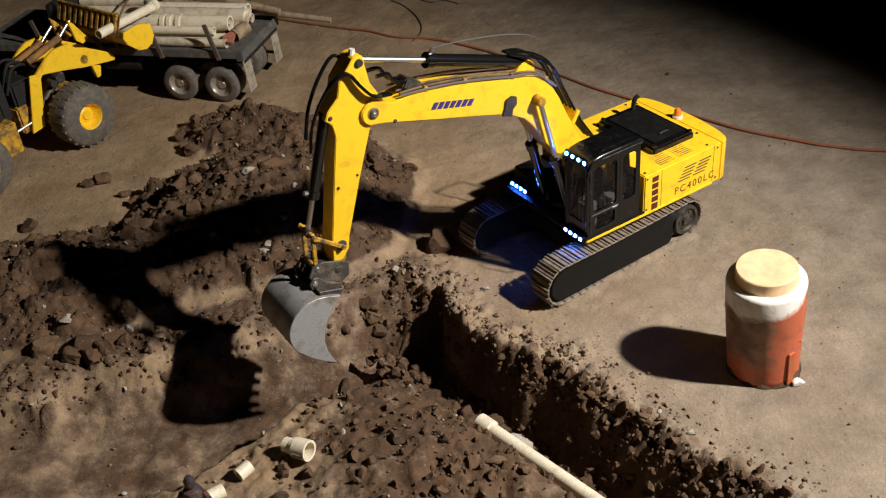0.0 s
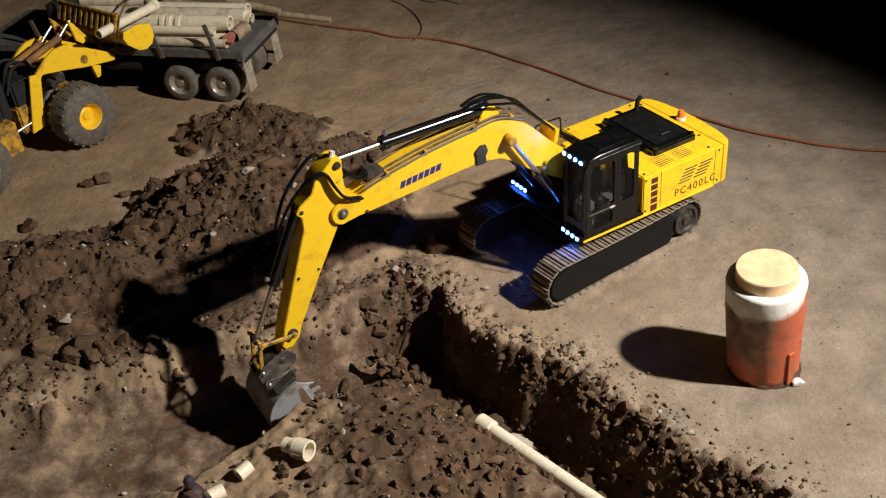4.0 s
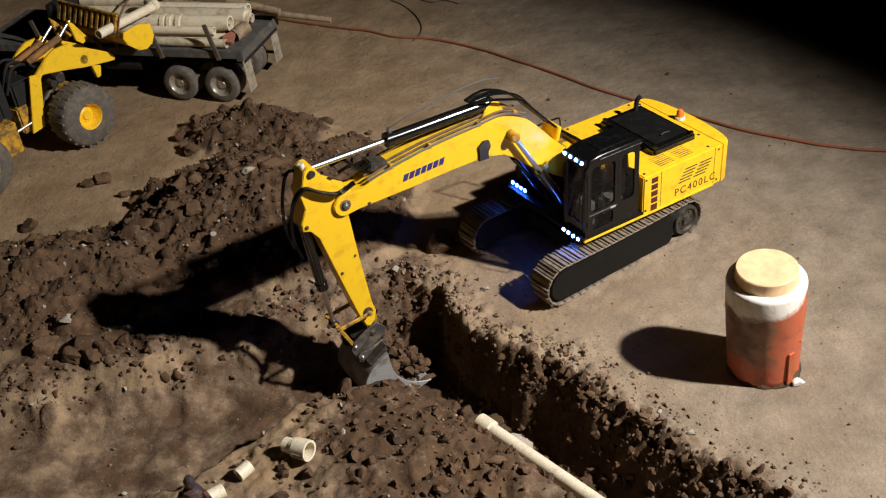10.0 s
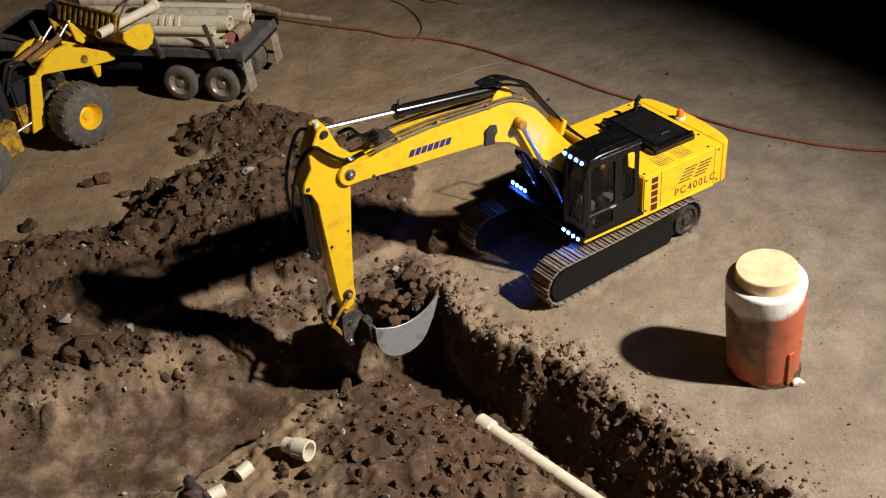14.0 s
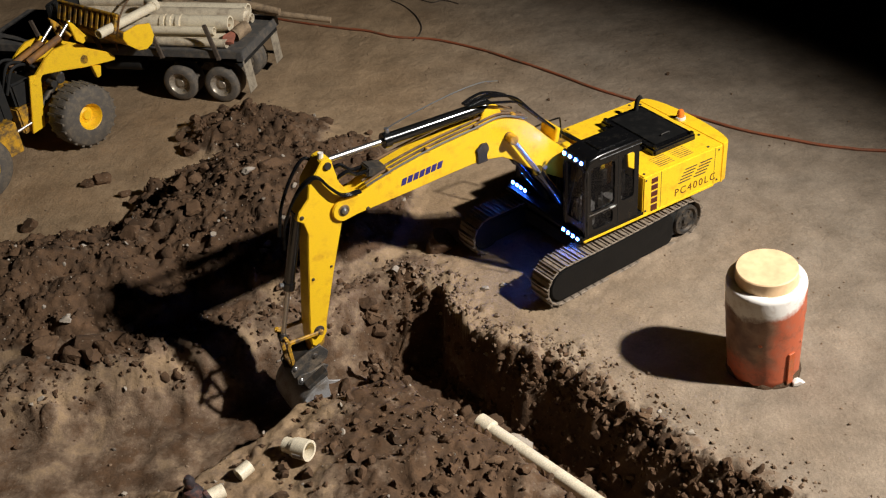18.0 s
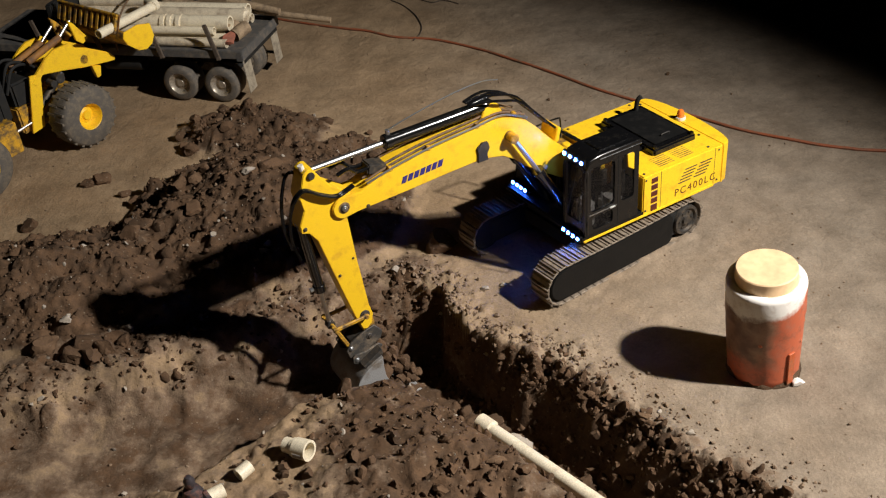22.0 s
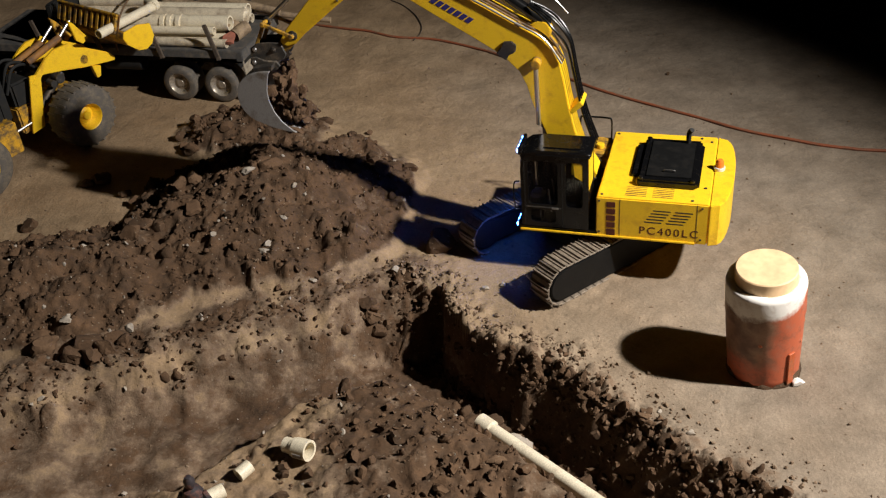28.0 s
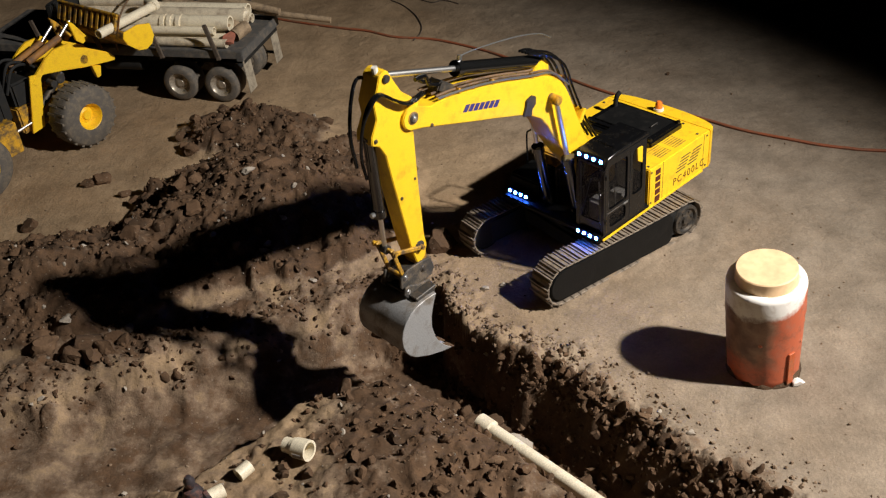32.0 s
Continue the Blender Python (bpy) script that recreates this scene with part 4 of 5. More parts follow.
# arm, drawn from the boom pin (x towards the bucket, z away from the machine)
ARM = [(-0.077, 0.040), (-0.076, 0.032), (-0.067, 0.028), (-0.041, 0.0125), (-0.018, -0.016), (0.000, -0.016), (0.016, -0.004), (0.100, -0.006), (0.187, -0.0105), (0.206, -0.0140), (0.222, -0.0090), (0.229, 0.000), (0.226, 0.007), (0.199, 0.0155), (0.110, 0.0335), (0.038, 0.0475), (0.0210, 0.0575), (0.0170, 0.0685), (0.004, 0.0680), (-0.017, 0.0575), (-0.038, 0.0600), (-0.059, 0.0520), (-0.072, 0.0475)]
arm = part("arm", prism(ARM, -0.0155, 0.0155, 0.0011, 2), YELLOW, excavator, "yellow tapered dipper arm")
pin(arm, 0.112, 0.026, 0.0156, 0.0026, STEEL_DARK, "bolt")
pin(arm, 0.092, 0.000, 0.0156, 0.0020, STEEL_DARK, "bolt")
pin(arm, -0.067, 0.037, 0.0156, 0.0050, STEEL_DARK)
pin(arm, 0.012, 0.062, 0.0156, 0.0035, STEEL_DARK)
part("rod_eye", rod((-0.067, -0.019, 0.037), (-0.067, 0.019, 0.037), 0.0055, seg=14, bev=0.0008), STEEL_DARK, arm)
part("top_bolt", rod((-0.082, 0.004, 0.0445), (-0.073, 0.004, 0.043), 0.0042, seg=10), WHITEPLASTIC, arm)
for j, y in enumerate((0.019, 0.024)):
    part("hydraulic_hose", tube([(-0.030, y, -0.020), (-0.026, y + 0.003, 0.008), (-0.038, y + 0.002, 0.032), (-0.052, y - 0.001, 0.053), (-0.040, y - 0.004, 0.069), (-0.010, 0.012, 0.079), (0.030, 0.008, 0.082), (0.065, 0.006, 0.075)], 0.0022, 6, 8), BLACK, arm, "black hydraulic hose looped over the arm")
part("hydraulic_hose", tube([(-0.045, -0.012, 0.026), (-0.066, -0.015, 0.056), (-0.040, -0.012, 0.074), (0.005, -0.008, 0.084), (0.050, -0.006, 0.080)], 0.0026, 6, 8), BLACK, arm)
part("tip_bracket", prism([(0.200, -0.012), (0.240, -0.017), (0.252, -0.011), (0.250, -0.001), (0.232, 0.006), (0.205, 0.010)], -0.0125, 0.0125, 0.001), YELLOW_WORN, arm, "worn yellow arm tip")
pin(arm, 0.201, 0.0, 0.0160, 0.0085, STEEL_DARK)

# bucket on its coupler, drawn from the arm's end pin, x towards the teeth
OUTER = [(0.0205, 0.013), (0.0195, 0.030)] + [(0.0675 + 0.0478 * math.cos(radians(a)), 0.040 + 0.0478 * math.sin(radians(a))) for a in range(180, 20, -16)] + [(0.121, 0.042), (0.130, 0.020), (0.1365, -0.001)]
INNER_EDGE = [(0.124, 0.0105), (0.112, 0.0195), (0.095, 0.0268), (0.074, 0.0300), (0.055, 0.0278), (0.038, 0.0215)]
BW = 0.0455
bk = bmesh.new()
th = 0.003
cen = Vector((0.072, 0.034))
ringsets = []
for x, z in OUTER:
    d = (Vector((x, z)) - cen).normalized() * th
    ringsets.append([bk.verts.new((x, -BW, z)), bk.verts.new((x, BW, z)), bk.verts.new((x - d.x, BW, z - d.y)), bk.verts.new((x - d.x, -BW, z - d.y))])
for p, q in zip(ringsets, ringsets[1:]):
    for i in range(4):
        bk.faces.new((p[i], p[(i + 1) % 4], q[(i + 1) % 4], q[i]))
bk.faces.new(ringsets[0])
bk.faces.new(ringsets[-1][::-1])
bucket = part("bucket", bk, STEEL, excavator, "worn bare steel digging bucket")
for s in (-1, 1):
    part("side_plate", prism(OUTER + INNER_EDGE, s * BW - 0.0012 + s * 0.0012, s * BW + 0.0012 + s * 0.0012, 0.0006, 1), STEEL, bucket, "scoured steel side plate")
    part("coupler_plate", prism([(-0.017, -0.010), (0.004, -0.014), (0.013, -0.006), (0.015, 0.020), (0.012, 0.044), (0.002, 0.052), (-0.014, 0.049), (-0.021, 0.034), (-0.020, 0.008)], s * 0.0175 - 0.002, s * 0.0175 + 0.002, 0.0008, 1), COUPLER, bucket, "dusty dark steel coupler plate")
    part("hinge_lug", prism([(0.000, 0.049), (0.000, 0.040), (0.008, 0.026), (0.012, 0.004), (0.021, 0.000), (0.028, 0.012), (0.022, 0.046), (0.010, 0.054)], s * 0.0245 - 0.002, s * 0.0245 + 0.002, 0.0008, 1), COUPLER, bucket, "dusty dark steel bucket lug")
for i in range(5):
    y = -0.040 + i * 0.020
    part("tooth", prism([(0.129, 0.012), (0.132, -0.001), (0.1425, -0.0100), (0.138, 0.001), (0.1365, 0.012)], y - 0.0045, y + 0.0045, 0.0005, 1), CLODMAT, bucket, "dirt-caked bucket tooth")
part("top_plate", prism([(0.012, 0.006), (0.022, 0.010), (0.021, 0.044), (0.014, 0.046)], -0.042, 0.042, 0.001, 1), STEEL_DARK, bucket)
part("wear_plate", prism([(0.117, 0.034), (0.1205, 0.0435), (0.130, 0.020), (0.127, 0.019)], -0.0465, 0.0465, 0.0006, 1), STEEL, bucket, "scoured steel cutting edge")
pin(bucket, -0.006, 0.007, 0.0197, 0.0052, STEEL_DARK, "lug_hole")
pin(bucket, -0.011, 0.041, 0.0200, 0.0042, SILVER)
pin(bucket, 0.0085, 0.0455, 0.0268, 0.0042, SILVER)
pin(bucket, 0.017, 0.012, 0.0268, 0.0032, STEEL_DARK, "lug_hole")
part("coupler_block", box(-0.014, 0.010, -0.016, 0.016, 0.008, 0.036, 0.002), STEEL_DARK, bucket)

lining = bmesh.new()
rings = []
for x, z in OUTER[1:-1]:
    v = (Vector((x, z)) - cen)
    p, q = Vector((x, z)) - v.normalized() * 0.0038, Vector((x, z)) - v.normalized() * 0.0075
    rings.append([lining.verts.new((w.x, y, w.y)) for w, y in ((p, -BW + 0.0015), (p, BW - 0.0015), (q, BW - 0.0015), (q, -BW + 0.0015))])
for p, q in zip(rings, rings[1:]):
    for i in range(4):
        lining.faces.new((p[i], p[(i + 1) % 4], q[(i + 1) % 4], q[i]))
lining.faces.new(rings[0])
lining.faces.new(rings[-1][::-1])
part("caked_earth", lining, CLODMAT, bucket, "brown earth caked inside the bucket")

# links and rams
ROCKER, LINK = 0.0525, 0.0520
RPIV, LUG = (0.201, 0.0), (-0.011, 0.041)


def bar_pair(L, half, w, name, material, label):
    b = bmesh.new()
    for s in (-1, 1):
        merge(b, prism([(-w, -w * 0.7), (L + w, -w * 0.7), (L + w, w * 0.7), (-w, w * 0.7)], s * half - 0.002, s * half + 0.002, 0.001, 1))
    rod((L, -half - 0.004, 0), (L, half + 0.004, 0), 0.0035, bm=b, seg=12)
    rod((0, -half - 0.004, 0), (0, half + 0.004, 0), 0.0035, bm=b, seg=12)
    return part(name, b, material, excavator, label)


rocker = bar_pair(ROCKER, 0.0205, 0.0045, "rocker_link", YELLOW_WORN, "yellow rocker link with chipped paint")
link = bar_pair(LINK, 0.0150, 0.0045, "bucket_link", YELLOW_WORN, "yellow bucket link with chipped paint")


def ram(name, L, r, rr, rodlen):
    """A ram: barrel along +x from its own pin; its rod along -x from the far pin."""
    b = rod((0.0, 0, 0), (L, 0, 0), r, seg=32, bev=0.001)
    rod((L - 0.008, 0, 0), (L + 0.004, 0, 0), r * 1.22, bm=b, seg=20, bev=0.0008)
    rod((0, -r * 0.9, 0), (0, r * 0.9, 0), r * 0.9, bm=b, seg=14)
    rod((L - 0.004, 0, 0), (L - 0.004, 0, r * 1.7), 0.0028, bm=b, seg=8)
    barrel = part(name + "_barrel", b, BARRELMAT, excavator, "black hydraulic ram barrel")
    part("port", rod((L - 0.004, 0, r * 1.2), (L - 0.004, 0, r * 1.9), 0.0036, seg=8), SILVER, barrel)
    c = rod((0, 0, 0), (-rodlen, 0, 0), rr, seg=14)
    rd = part(name + "_rod", c, CHROME, excavator, "bright chrome ram rod")
    part("eye", rod((0, -0.006, 0), (0, 0.006, 0), rr * 1.9, seg=14, bev=0.0008), STEEL_DARK, rd)
    return barrel, rd


arm_ram = ram("arm_ram", 0.176, 0.0095, 0.0042, 0.150)
part("ram_line", tube([(0.172, 0, 0.017), (0.150, 0.002, 0.024), (0.105, 0.003, 0.033), (0.055, 0.003, 0.040), (0.010, 0.002, 0.041), (-0.020, 0.0, 0.034)], 0.0010, 6, 8), SILVER, arm_ram[0], "thin bright line over the ram")
bucket_ram = ram("bucket_ram", 0.118, 0.0078, 0.0036, 0.105)
boom_rams = [ram("boom_ram", 0.112, 0.0085, 0.0040, 0.105) for _ in range(2)]


# ---- standing and lying things ----
def build_standpipe():
    o = tagged(empty("standpipe", pose(0.207, -0.363, ground_z(0.207, -0.363) - 0.004, 0, -4.5, 20)), "pipe stub with flaking orange and white paint, tan cap", "pipe")
    b = lathe([(0.0465, 0.0), (0.0500, 0.0), (0.0508, 0.018), (0.0520, 0.050), (0.0532, 0.090), (0.0537, 0.112), (0.0546, 0.118), (0.0545, 0.145), (0.0543, 0.165), (0.0530, 0.1705), (0.0400, 0.1705), (0.0395, 0.150)], 64)
    for v in b.verts:
        v.co += v.co * (0.014 * noise.noise(v.co * 45) + 0.006 * noise.noise(v.co * 120)) * (1 if v.co.z < 0.155 else 0.4)
    part("pipe_body", b, PIPEPAINT, o, "flaking orange painted pipe with a white collar", smooth=True)
    for i in range(3):
        a = radians(random.uniform(190, 330))
        z = random.uniform(0.055, 0.125)
        part("paint_flake", lump(random.uniform(0.002, 0.0045), 90 + i, 0.4, 2, 0.25), ORANGEPAINT, o, "curled paint flake", pose(0.0536 * math.cos(a), 0.0536 * math.sin(a), z, 0, 80, math.degrees(a)))
    part("loose_strip", box(-0.0015, 0.0015, -0.0055, 0.0055, 0.0, 0.058, 0.0006, 1), ORANGEPAINT, o, "loose orange strip", pose(0.0057, -0.0524, 0.010, 0, 1, -84))
    d = lathe([(0, 0.1895), (0.0405, 0.1895), (0.0420, 0.1880), (0.0424, 0.170), (0.036, 0.168)], 56)
    part("cap", d, CAPMAT, o, "flat tan end cap")
    f = lathe([(0.0475, 0.0005), (0.0535, 0.001), (0.0530, 0.006), (0.0512, 0.012), (0.0490, 0.0135)], 48)
    for v in f.verts:
        k = noise.noise(v.co * 60)
        v.co.z *= 1.0 + 0.9 * max(k, -0.5)
        v.co.xy *= 1 + 0.04 * noise.noise(v.co * 140)
    part("foot_ring", f, CLODMAT, o, "crust of damp earth round the foot", smooth=True)
    return o


build_standpipe()
tagged(part("white_chip", lump(0.009, 77, 0.5, 2, 0.5), WHITEPAINT, None, "white broken chip beside the pipe stub", Matrix.Translation((0.243, -0.409, 0.004))), category="chip")


def build_pipe(a, b, r, name, label):
    o = tagged(empty(name, between(a, b)), label, "pipe")
    L = math.dist(a, b)
    part("tube", lathe([(r * 0.8, 0), (r, 0), (r, L), (r * 0.8, L), (r * 0.8, 0)], 24), PVC, o, smooth=False)
    part("coupling", lathe([(r * 0.95, -0.006), (r * 1.28, -0.006), (r * 1.30, 0.018), (r * 1.0, 0.020)], 24), PVC, o, "pale push-on coupling")
    return o


build_pipe(PIPE_A, PIPE_B, 0.0105, "trench_pipe", "long cream plastic pipe lying in the trench")


def build_coupling(a, b, r, name, label, stepped):
    a, b = Vector(a), Vector(b)
    o = tagged(empty(name, between(a, b)), label, "pipe fitting", "loose pipe fittings")
    L = (b - a).length
    if stepped:
        part("socket", lathe([(r * 0.8, L * 0.45), (r * 1.12, L * 0.45), (r * 1.15, L), (r * 0.88, L), (r * 0.86, L * 0.5)], 24), PVC, o)
        part("neck", lathe([(r * 0.66, 0), (r * 0.86, 0), (r * 0.86, L * 0.40), (r * 0.66, L * 0.40), (r * 0.66, 0)], 24), PVC, o)
        part("rib", lathe([(r * 0.8, L * 0.34), (r * 1.0, L * 0.34), (r * 1.0, L * 0.45), (r * 0.8, L * 0.45)], 24), PVC, o)
        part("print_patch", prism([(L * 0.55, -0.003), (L * 0.9, -0.003), (L * 0.9, 0.003), (L * 0.55, 0.003)], 0, 0.0006), SEATMAT, o, "grey printed patch", pose(0, 0, 0, 0, -90, 90) @ pose(0, r * 1.14, 0))
    else:
        part("sleeve", lathe([(r * 0.78, 0), (r, 0), (r, L), (r * 0.78, L), (r * 0.78, 0)], 24), PVC, o)
    return o


def on_ground(x, y, up):
    return (x, y, ground_z(x, y) + up)


build_coupling(on_ground(-0.487, -0.453, 0.016), on_ground(-0.452, -0.474, 0.016), 0.0130, "stepped_coupling", "cream plastic reducing coupling lying on the earth", True)
build_coupling(on_ground(-0.549, -0.498, 0.009), on_ground(-0.534, -0.483, 0.009), 0.0098, "short_sleeve", "short cream plastic pipe sleeve on the earth", False)
build_coupling(on_ground(-0.590, -0.537, 0.009), on_ground(-0.566, -0.521, 0.009), 0.0100, "short_sleeve", "short cream plastic pipe sleeve on the earth", False)

# small toy figure beside the fittings, kept plain
b = lathe([(0.004, 0.040), (0.012, 0.042), (0.013, 0.056), (0.0145, 0.070), (0.011, 0.078), (0.0045, 0.081), (0.0070, 0.086), (0.0075, 0.094), (0.004, 0.101), (0, 0.102)], 16)
for sx in (-1, 1):
    rod((sx * 0.006, 0, 0.0), (sx * 0.006, 0, 0.044), 0.0058, bm=b, seg=10, bev=0.001)
    rod((sx * 0.014, 0, 0.072), (sx * 0.024, -0.006, 0.050), 0.0042, bm=b, seg=8, bev=0.001)
fig = part("toy_figure", b, FIGMAT, None, "small dark toy figure standing in the earth", Matrix.Translation(on_ground(-0.598, -0.545, -0.034)))
tagged(fig, category="figurine")


def build_stone(x, y, r, seed, material, name, label, sink=0.3, flat=0.75, rot=(0, 0, 0), z=None):
    b = lump(r, seed, 0.42, 3, flat)
    ob = part(name, b, material, None, label, Matrix.Translation((x, y, (ground_z(x, y) if z is None else z) + r * flat * (1 - 2 * sink))) @ pose(0, 0, 0, *rot))
    return tagged(ob, category="stone" if material is STONE else "clod", group="pale stones" if material is STONE else "large clods")


for x, y, r, seed in ((-0.933, 0.380, 0.017, 2), (-0.958, 0.366, 0.012, 5), (-1.035, 0.218, 0.017, 8), (-0.243, 0.022, 0.027, 13), (-0.376, 0.472, 0.008, 17), (-0.296, 0.286, 0.016, 21), (-0.320, 0.262, 0.013, 24), (-0.346, 0.235, 0.019, 27), (-0.362, 0.30, 0.012, 33),
                      (-0.192, -0.330, 0.018, 37), (-0.170, -0.366, 0.017, 40), (-0.47, 0.52, 0.013, 44), (-0.79, 0.53, 0.016, 47), (-0.76, 0.57, 0.012, 49), (-0.70, 0.60, 0.017, 52),
                      (-0.55, 0.185, 0.018, 55), (-0.83, -0.17, 0.022, 58), (-0.79, -0.16, 0.017, 61), (-0.90, -0.17, 0.02, 64), (-0.87, 0.31, 0.011, 67), (-0.84, 0.27, 0.013, 70), (-0.60, 0.62, 0.011, 73), (-0.41, 0.43, 0.009, 76), (0.02, 0.55, 0.004, 79), (0.30, 0.62, 0.005, 82)):
    build_stone(x, y, r, seed, CLODMAT, "earth_clod", "dark lump of dug earth on the ground", 0.25)
for x, y, r, seed in ((-0.757, 0.463, 0.018, 201), (-0.742, 0.511, 0.015, 203), (-0.711, 0.531, 0.017, 205), (-0.677, 0.477, 0.014, 207), (-0.777, 0.487, 0.012, 209), (-0.790, 0.059, 0.020, 211), (-0.810, 0.107, 0.016, 213), (-0.783, 0.095, 0.018, 215), (-0.708, 0.150, 0.020, 217), (-0.696, 0.209, 0.018, 219), (-0.751, 0.198, 0.014, 221), (-0.724, 0.197, 0.016, 223), (-0.683, 0.252, 0.013, 225), (-0.689, 0.108, 0.018, 227), (-0.817, -0.203, 0.022, 229), (-0.845, -0.196, 0.020, 231), (-0.799, -0.182, 0.020, 233), (-0.575, 0.275, 0.016, 235), (-0.541, 0.349, 0.018, 237)):
    build_stone(x, y, r, seed, CLODMAT, "earth_clod", "dark blocky lump of earth on the spoil heap", 0.32)
for x, y, z, r, seed in ((-0.380, -0.098, -0.016, 0.013, 251), (-0.373, -0.106, -0.040, 0.014, 253), (-0.364, -0.114, -0.064, 0.013, 255), (-0.392, -0.096, -0.030, 0.009, 257), (-0.352, -0.106, -0.060, 0.009, 259), (-0.368, -0.098, -0.026, 0.010, 261), (-0.378, -0.104, -0.058, 0.009, 263)):
    build_stone(x, y, r, seed, CLODMAT, "earth_clod", "dark lump of earth in the head of the trench", 0.5, 0.95, z=z)
for x, y, r, seed in ((-0.329, -0.048, 0.008, 3), (-0.551, -0.004, 0.008, 6), (-0.548, 0.010, 0.007, 9), (-0.769, -0.140, 0.009, 11), (-0.864, -0.145, 0.009, 15), (-0.586, 0.165, 0.010, 18), (-0.52, 0.06, 0.006, 22), (-0.64, 0.02, 0.006, 25), (-0.50, 0.12, 0.006, 28), (-0.47, -0.06, 0.006, 32), (-0.87, 0.03, 0.007, 36), (-0.18, -0.115, 0.006, 39), (-0.15, -0.11, 0.006, 43)):
    build_stone(x, y, r, seed, STONE, "pale_stone", "pale grey stone half buried in earth", 0.25, 0.7)
build_stone(-0.166, -0.428, 0.021, 46, STONE, "flat_stone", "flat pale stone beside the trench pipe", 0.3, 0.4, (35, -10, 30), z=-0.052)

# more single clods over the heaps, on a few shared shapes
SHAPES = []
for k in range(8):
    me = bpy.data.meshes.new("earth_clod")
    b = lump(1.0, 120 + 7 * k, 0.45, 2, 0.8)
    b.to_mesh(me)
    b.free()
    me.shade_smooth()
    me.set_sharp_from_angle(angle=radians(38))
    me.materials.append(CLODMAT)
    SHAPES.append(me)
for (x, y), k in zip(sample(110, loose_at, (-1.15, -0.6), (0.15, 0.65)), rng.rand(110)):
    r = 0.005 + 0.009 * k ** 3
    if any(math.hypot(x - a, y - b) < 0.045 for a, b in ((-0.617, -0.536), (-0.473, -0.466), (-0.544, -0.491), (-0.581, -0.530))):
        continue
    ob = new("earth_clod", SHAPES[int(k * 997) % 8])
    ob.matrix_basis = Matrix.Translation((x, y, ground_z(x, y) + 0.3 * r)) @ pose(0, 0, 0, 360 * k, 77 * k, 991 * k) @ Matrix.Diagonal((r, r, r, 1))
    tagged(ob, "dark lump of dug earth on the heap", "clod", "large clods")

# orange extension cord lying across the ground, and a dark twig
cord = [(-1.05, 1.46), (-0.80, 1.30), (-0.60, 1.165), (-0.461, 1.078), (-0.386, 1.036), (-0.313, 0.981), (-0.213, 0.939), (-0.106, 0.850), (-0.044, 0.781), (0.016, 0.719), (0.072, 0.651), (0.124, 0.583), (0.187, 0.518), (0.238, 0.469), (0.278, 0.433), (0.325, 0.387), (0.370, 0.338), (0.416, 0.302), (0.462, 0.269), (0.508, 0.241), (0.555, 0.218), (0.613, 0.198), (0.85, 0.135), (1.3, 0.10)]
tagged(part("extension_cord", tube([(x, y, ground_z(x, y) + 0.0030) for x, y in cord], 0.0031, 8, 8), HOSEMAT, None, "orange extension cord lying across the bare earth"), category="cord")
for tw in ([(-0.320, 1.245), (-0.286, 1.193), (-0.258, 1.121), (-0.244, 1.039), (-0.249, 0.987), (-0.268, 0.948)],
           [(-0.243, 1.229), (-0.209, 1.198), (-0.177, 1.203), (-0.138, 1.167)]):
    tagged(part("dark_twig", tube([(x, y, ground_z(x, y) + 0.002) for x, y in tw], 0.0014, 6, 7), STAKEMAT, None, "dark bent twig lying on the earth"), category="twig")



# ---- stake truck loaded with pipes ----
def build_wheel(name, parent, m, r, w, rim_r, tyre, rim, lugs, rim_label):
    t = part(name, lathe([(rim_r, -w / 2), (r * 0.88, -w / 2 - 0.001), (r * 0.97, -w * 0.40), (r, -w * 0.25), (r, w * 0.25), (r * 0.97, w * 0.40), (r * 0.88, w / 2 + 0.001), (rim_r, w / 2)], 40), tyre, parent, "dusty black rubber tyre", m, smooth=True)
    part("rim", lathe([(0, w * 0.30), (rim_r * 0.30, w * 0.30), (rim_r * 0.36, w * 0.22), (rim_r * 0.62, w * 0.16), (rim_r * 0.86, w * 0.30), (rim_r * 0.96, w * 0.47), (rim_r * 1.04, w * 0.50), (rim_r * 1.04, -w * 0.5), (0, -w * 0.5)], 30), rim, t, rim_label, smooth=False)
    n = lugs
    if n:
        for i in range(n):
            a = 360 * i / n
            for s in (-1, 1):
                part("tread_lug", box(-r * 0.045, r * 0.045, -w * 0.02, w * 0.43, -0.005, 0.0008, 0.0006, 1), tyre, t, "", pose(0, 0, 0, 0, 0, a + (4 if s > 0 else 0)) @ pose(0, r, 0, 0, 0, 0) @ pose(0, 0, 0, -90, 0, 0) @ pose(0, 0, 0, 0, 0, 0 if s > 0 else 180))
    return t


truck = tagged(empty("stake_truck", pose(-0.718, 0.698, 0.009, 0, 0, -17.5)), "dusty grey stake-bed model truck loaded with plastic pipes", "truck")
part("deck", box(-0.62, 0.058, 0.004, 0.204, 0.115, 0.122, 0.001), TRUCKMAT, truck, "weathered grey deck boards")
part("side_beam", box(-0.62, 0.058, -0.004, 0.006, 0.104, 0.1225, 0.0012), TRUCKMAT, truck)
part("side_beam", box(-0.62, 0.058, 0.202, 0.212, 0.104, 0.1225, 0.0012), TRUCKMAT, truck)
part("rear_beam", box(0.056, 0.072, -0.004, 0.212, 0.098, 0.1225, 0.0015), TRUCKMAT, truck, "grey rear cross beam")
part("rear_step", box(0.062, 0.070, 0.01, 0.2, 0.088, 0.098, 0.001), BLACK_DULL, truck)
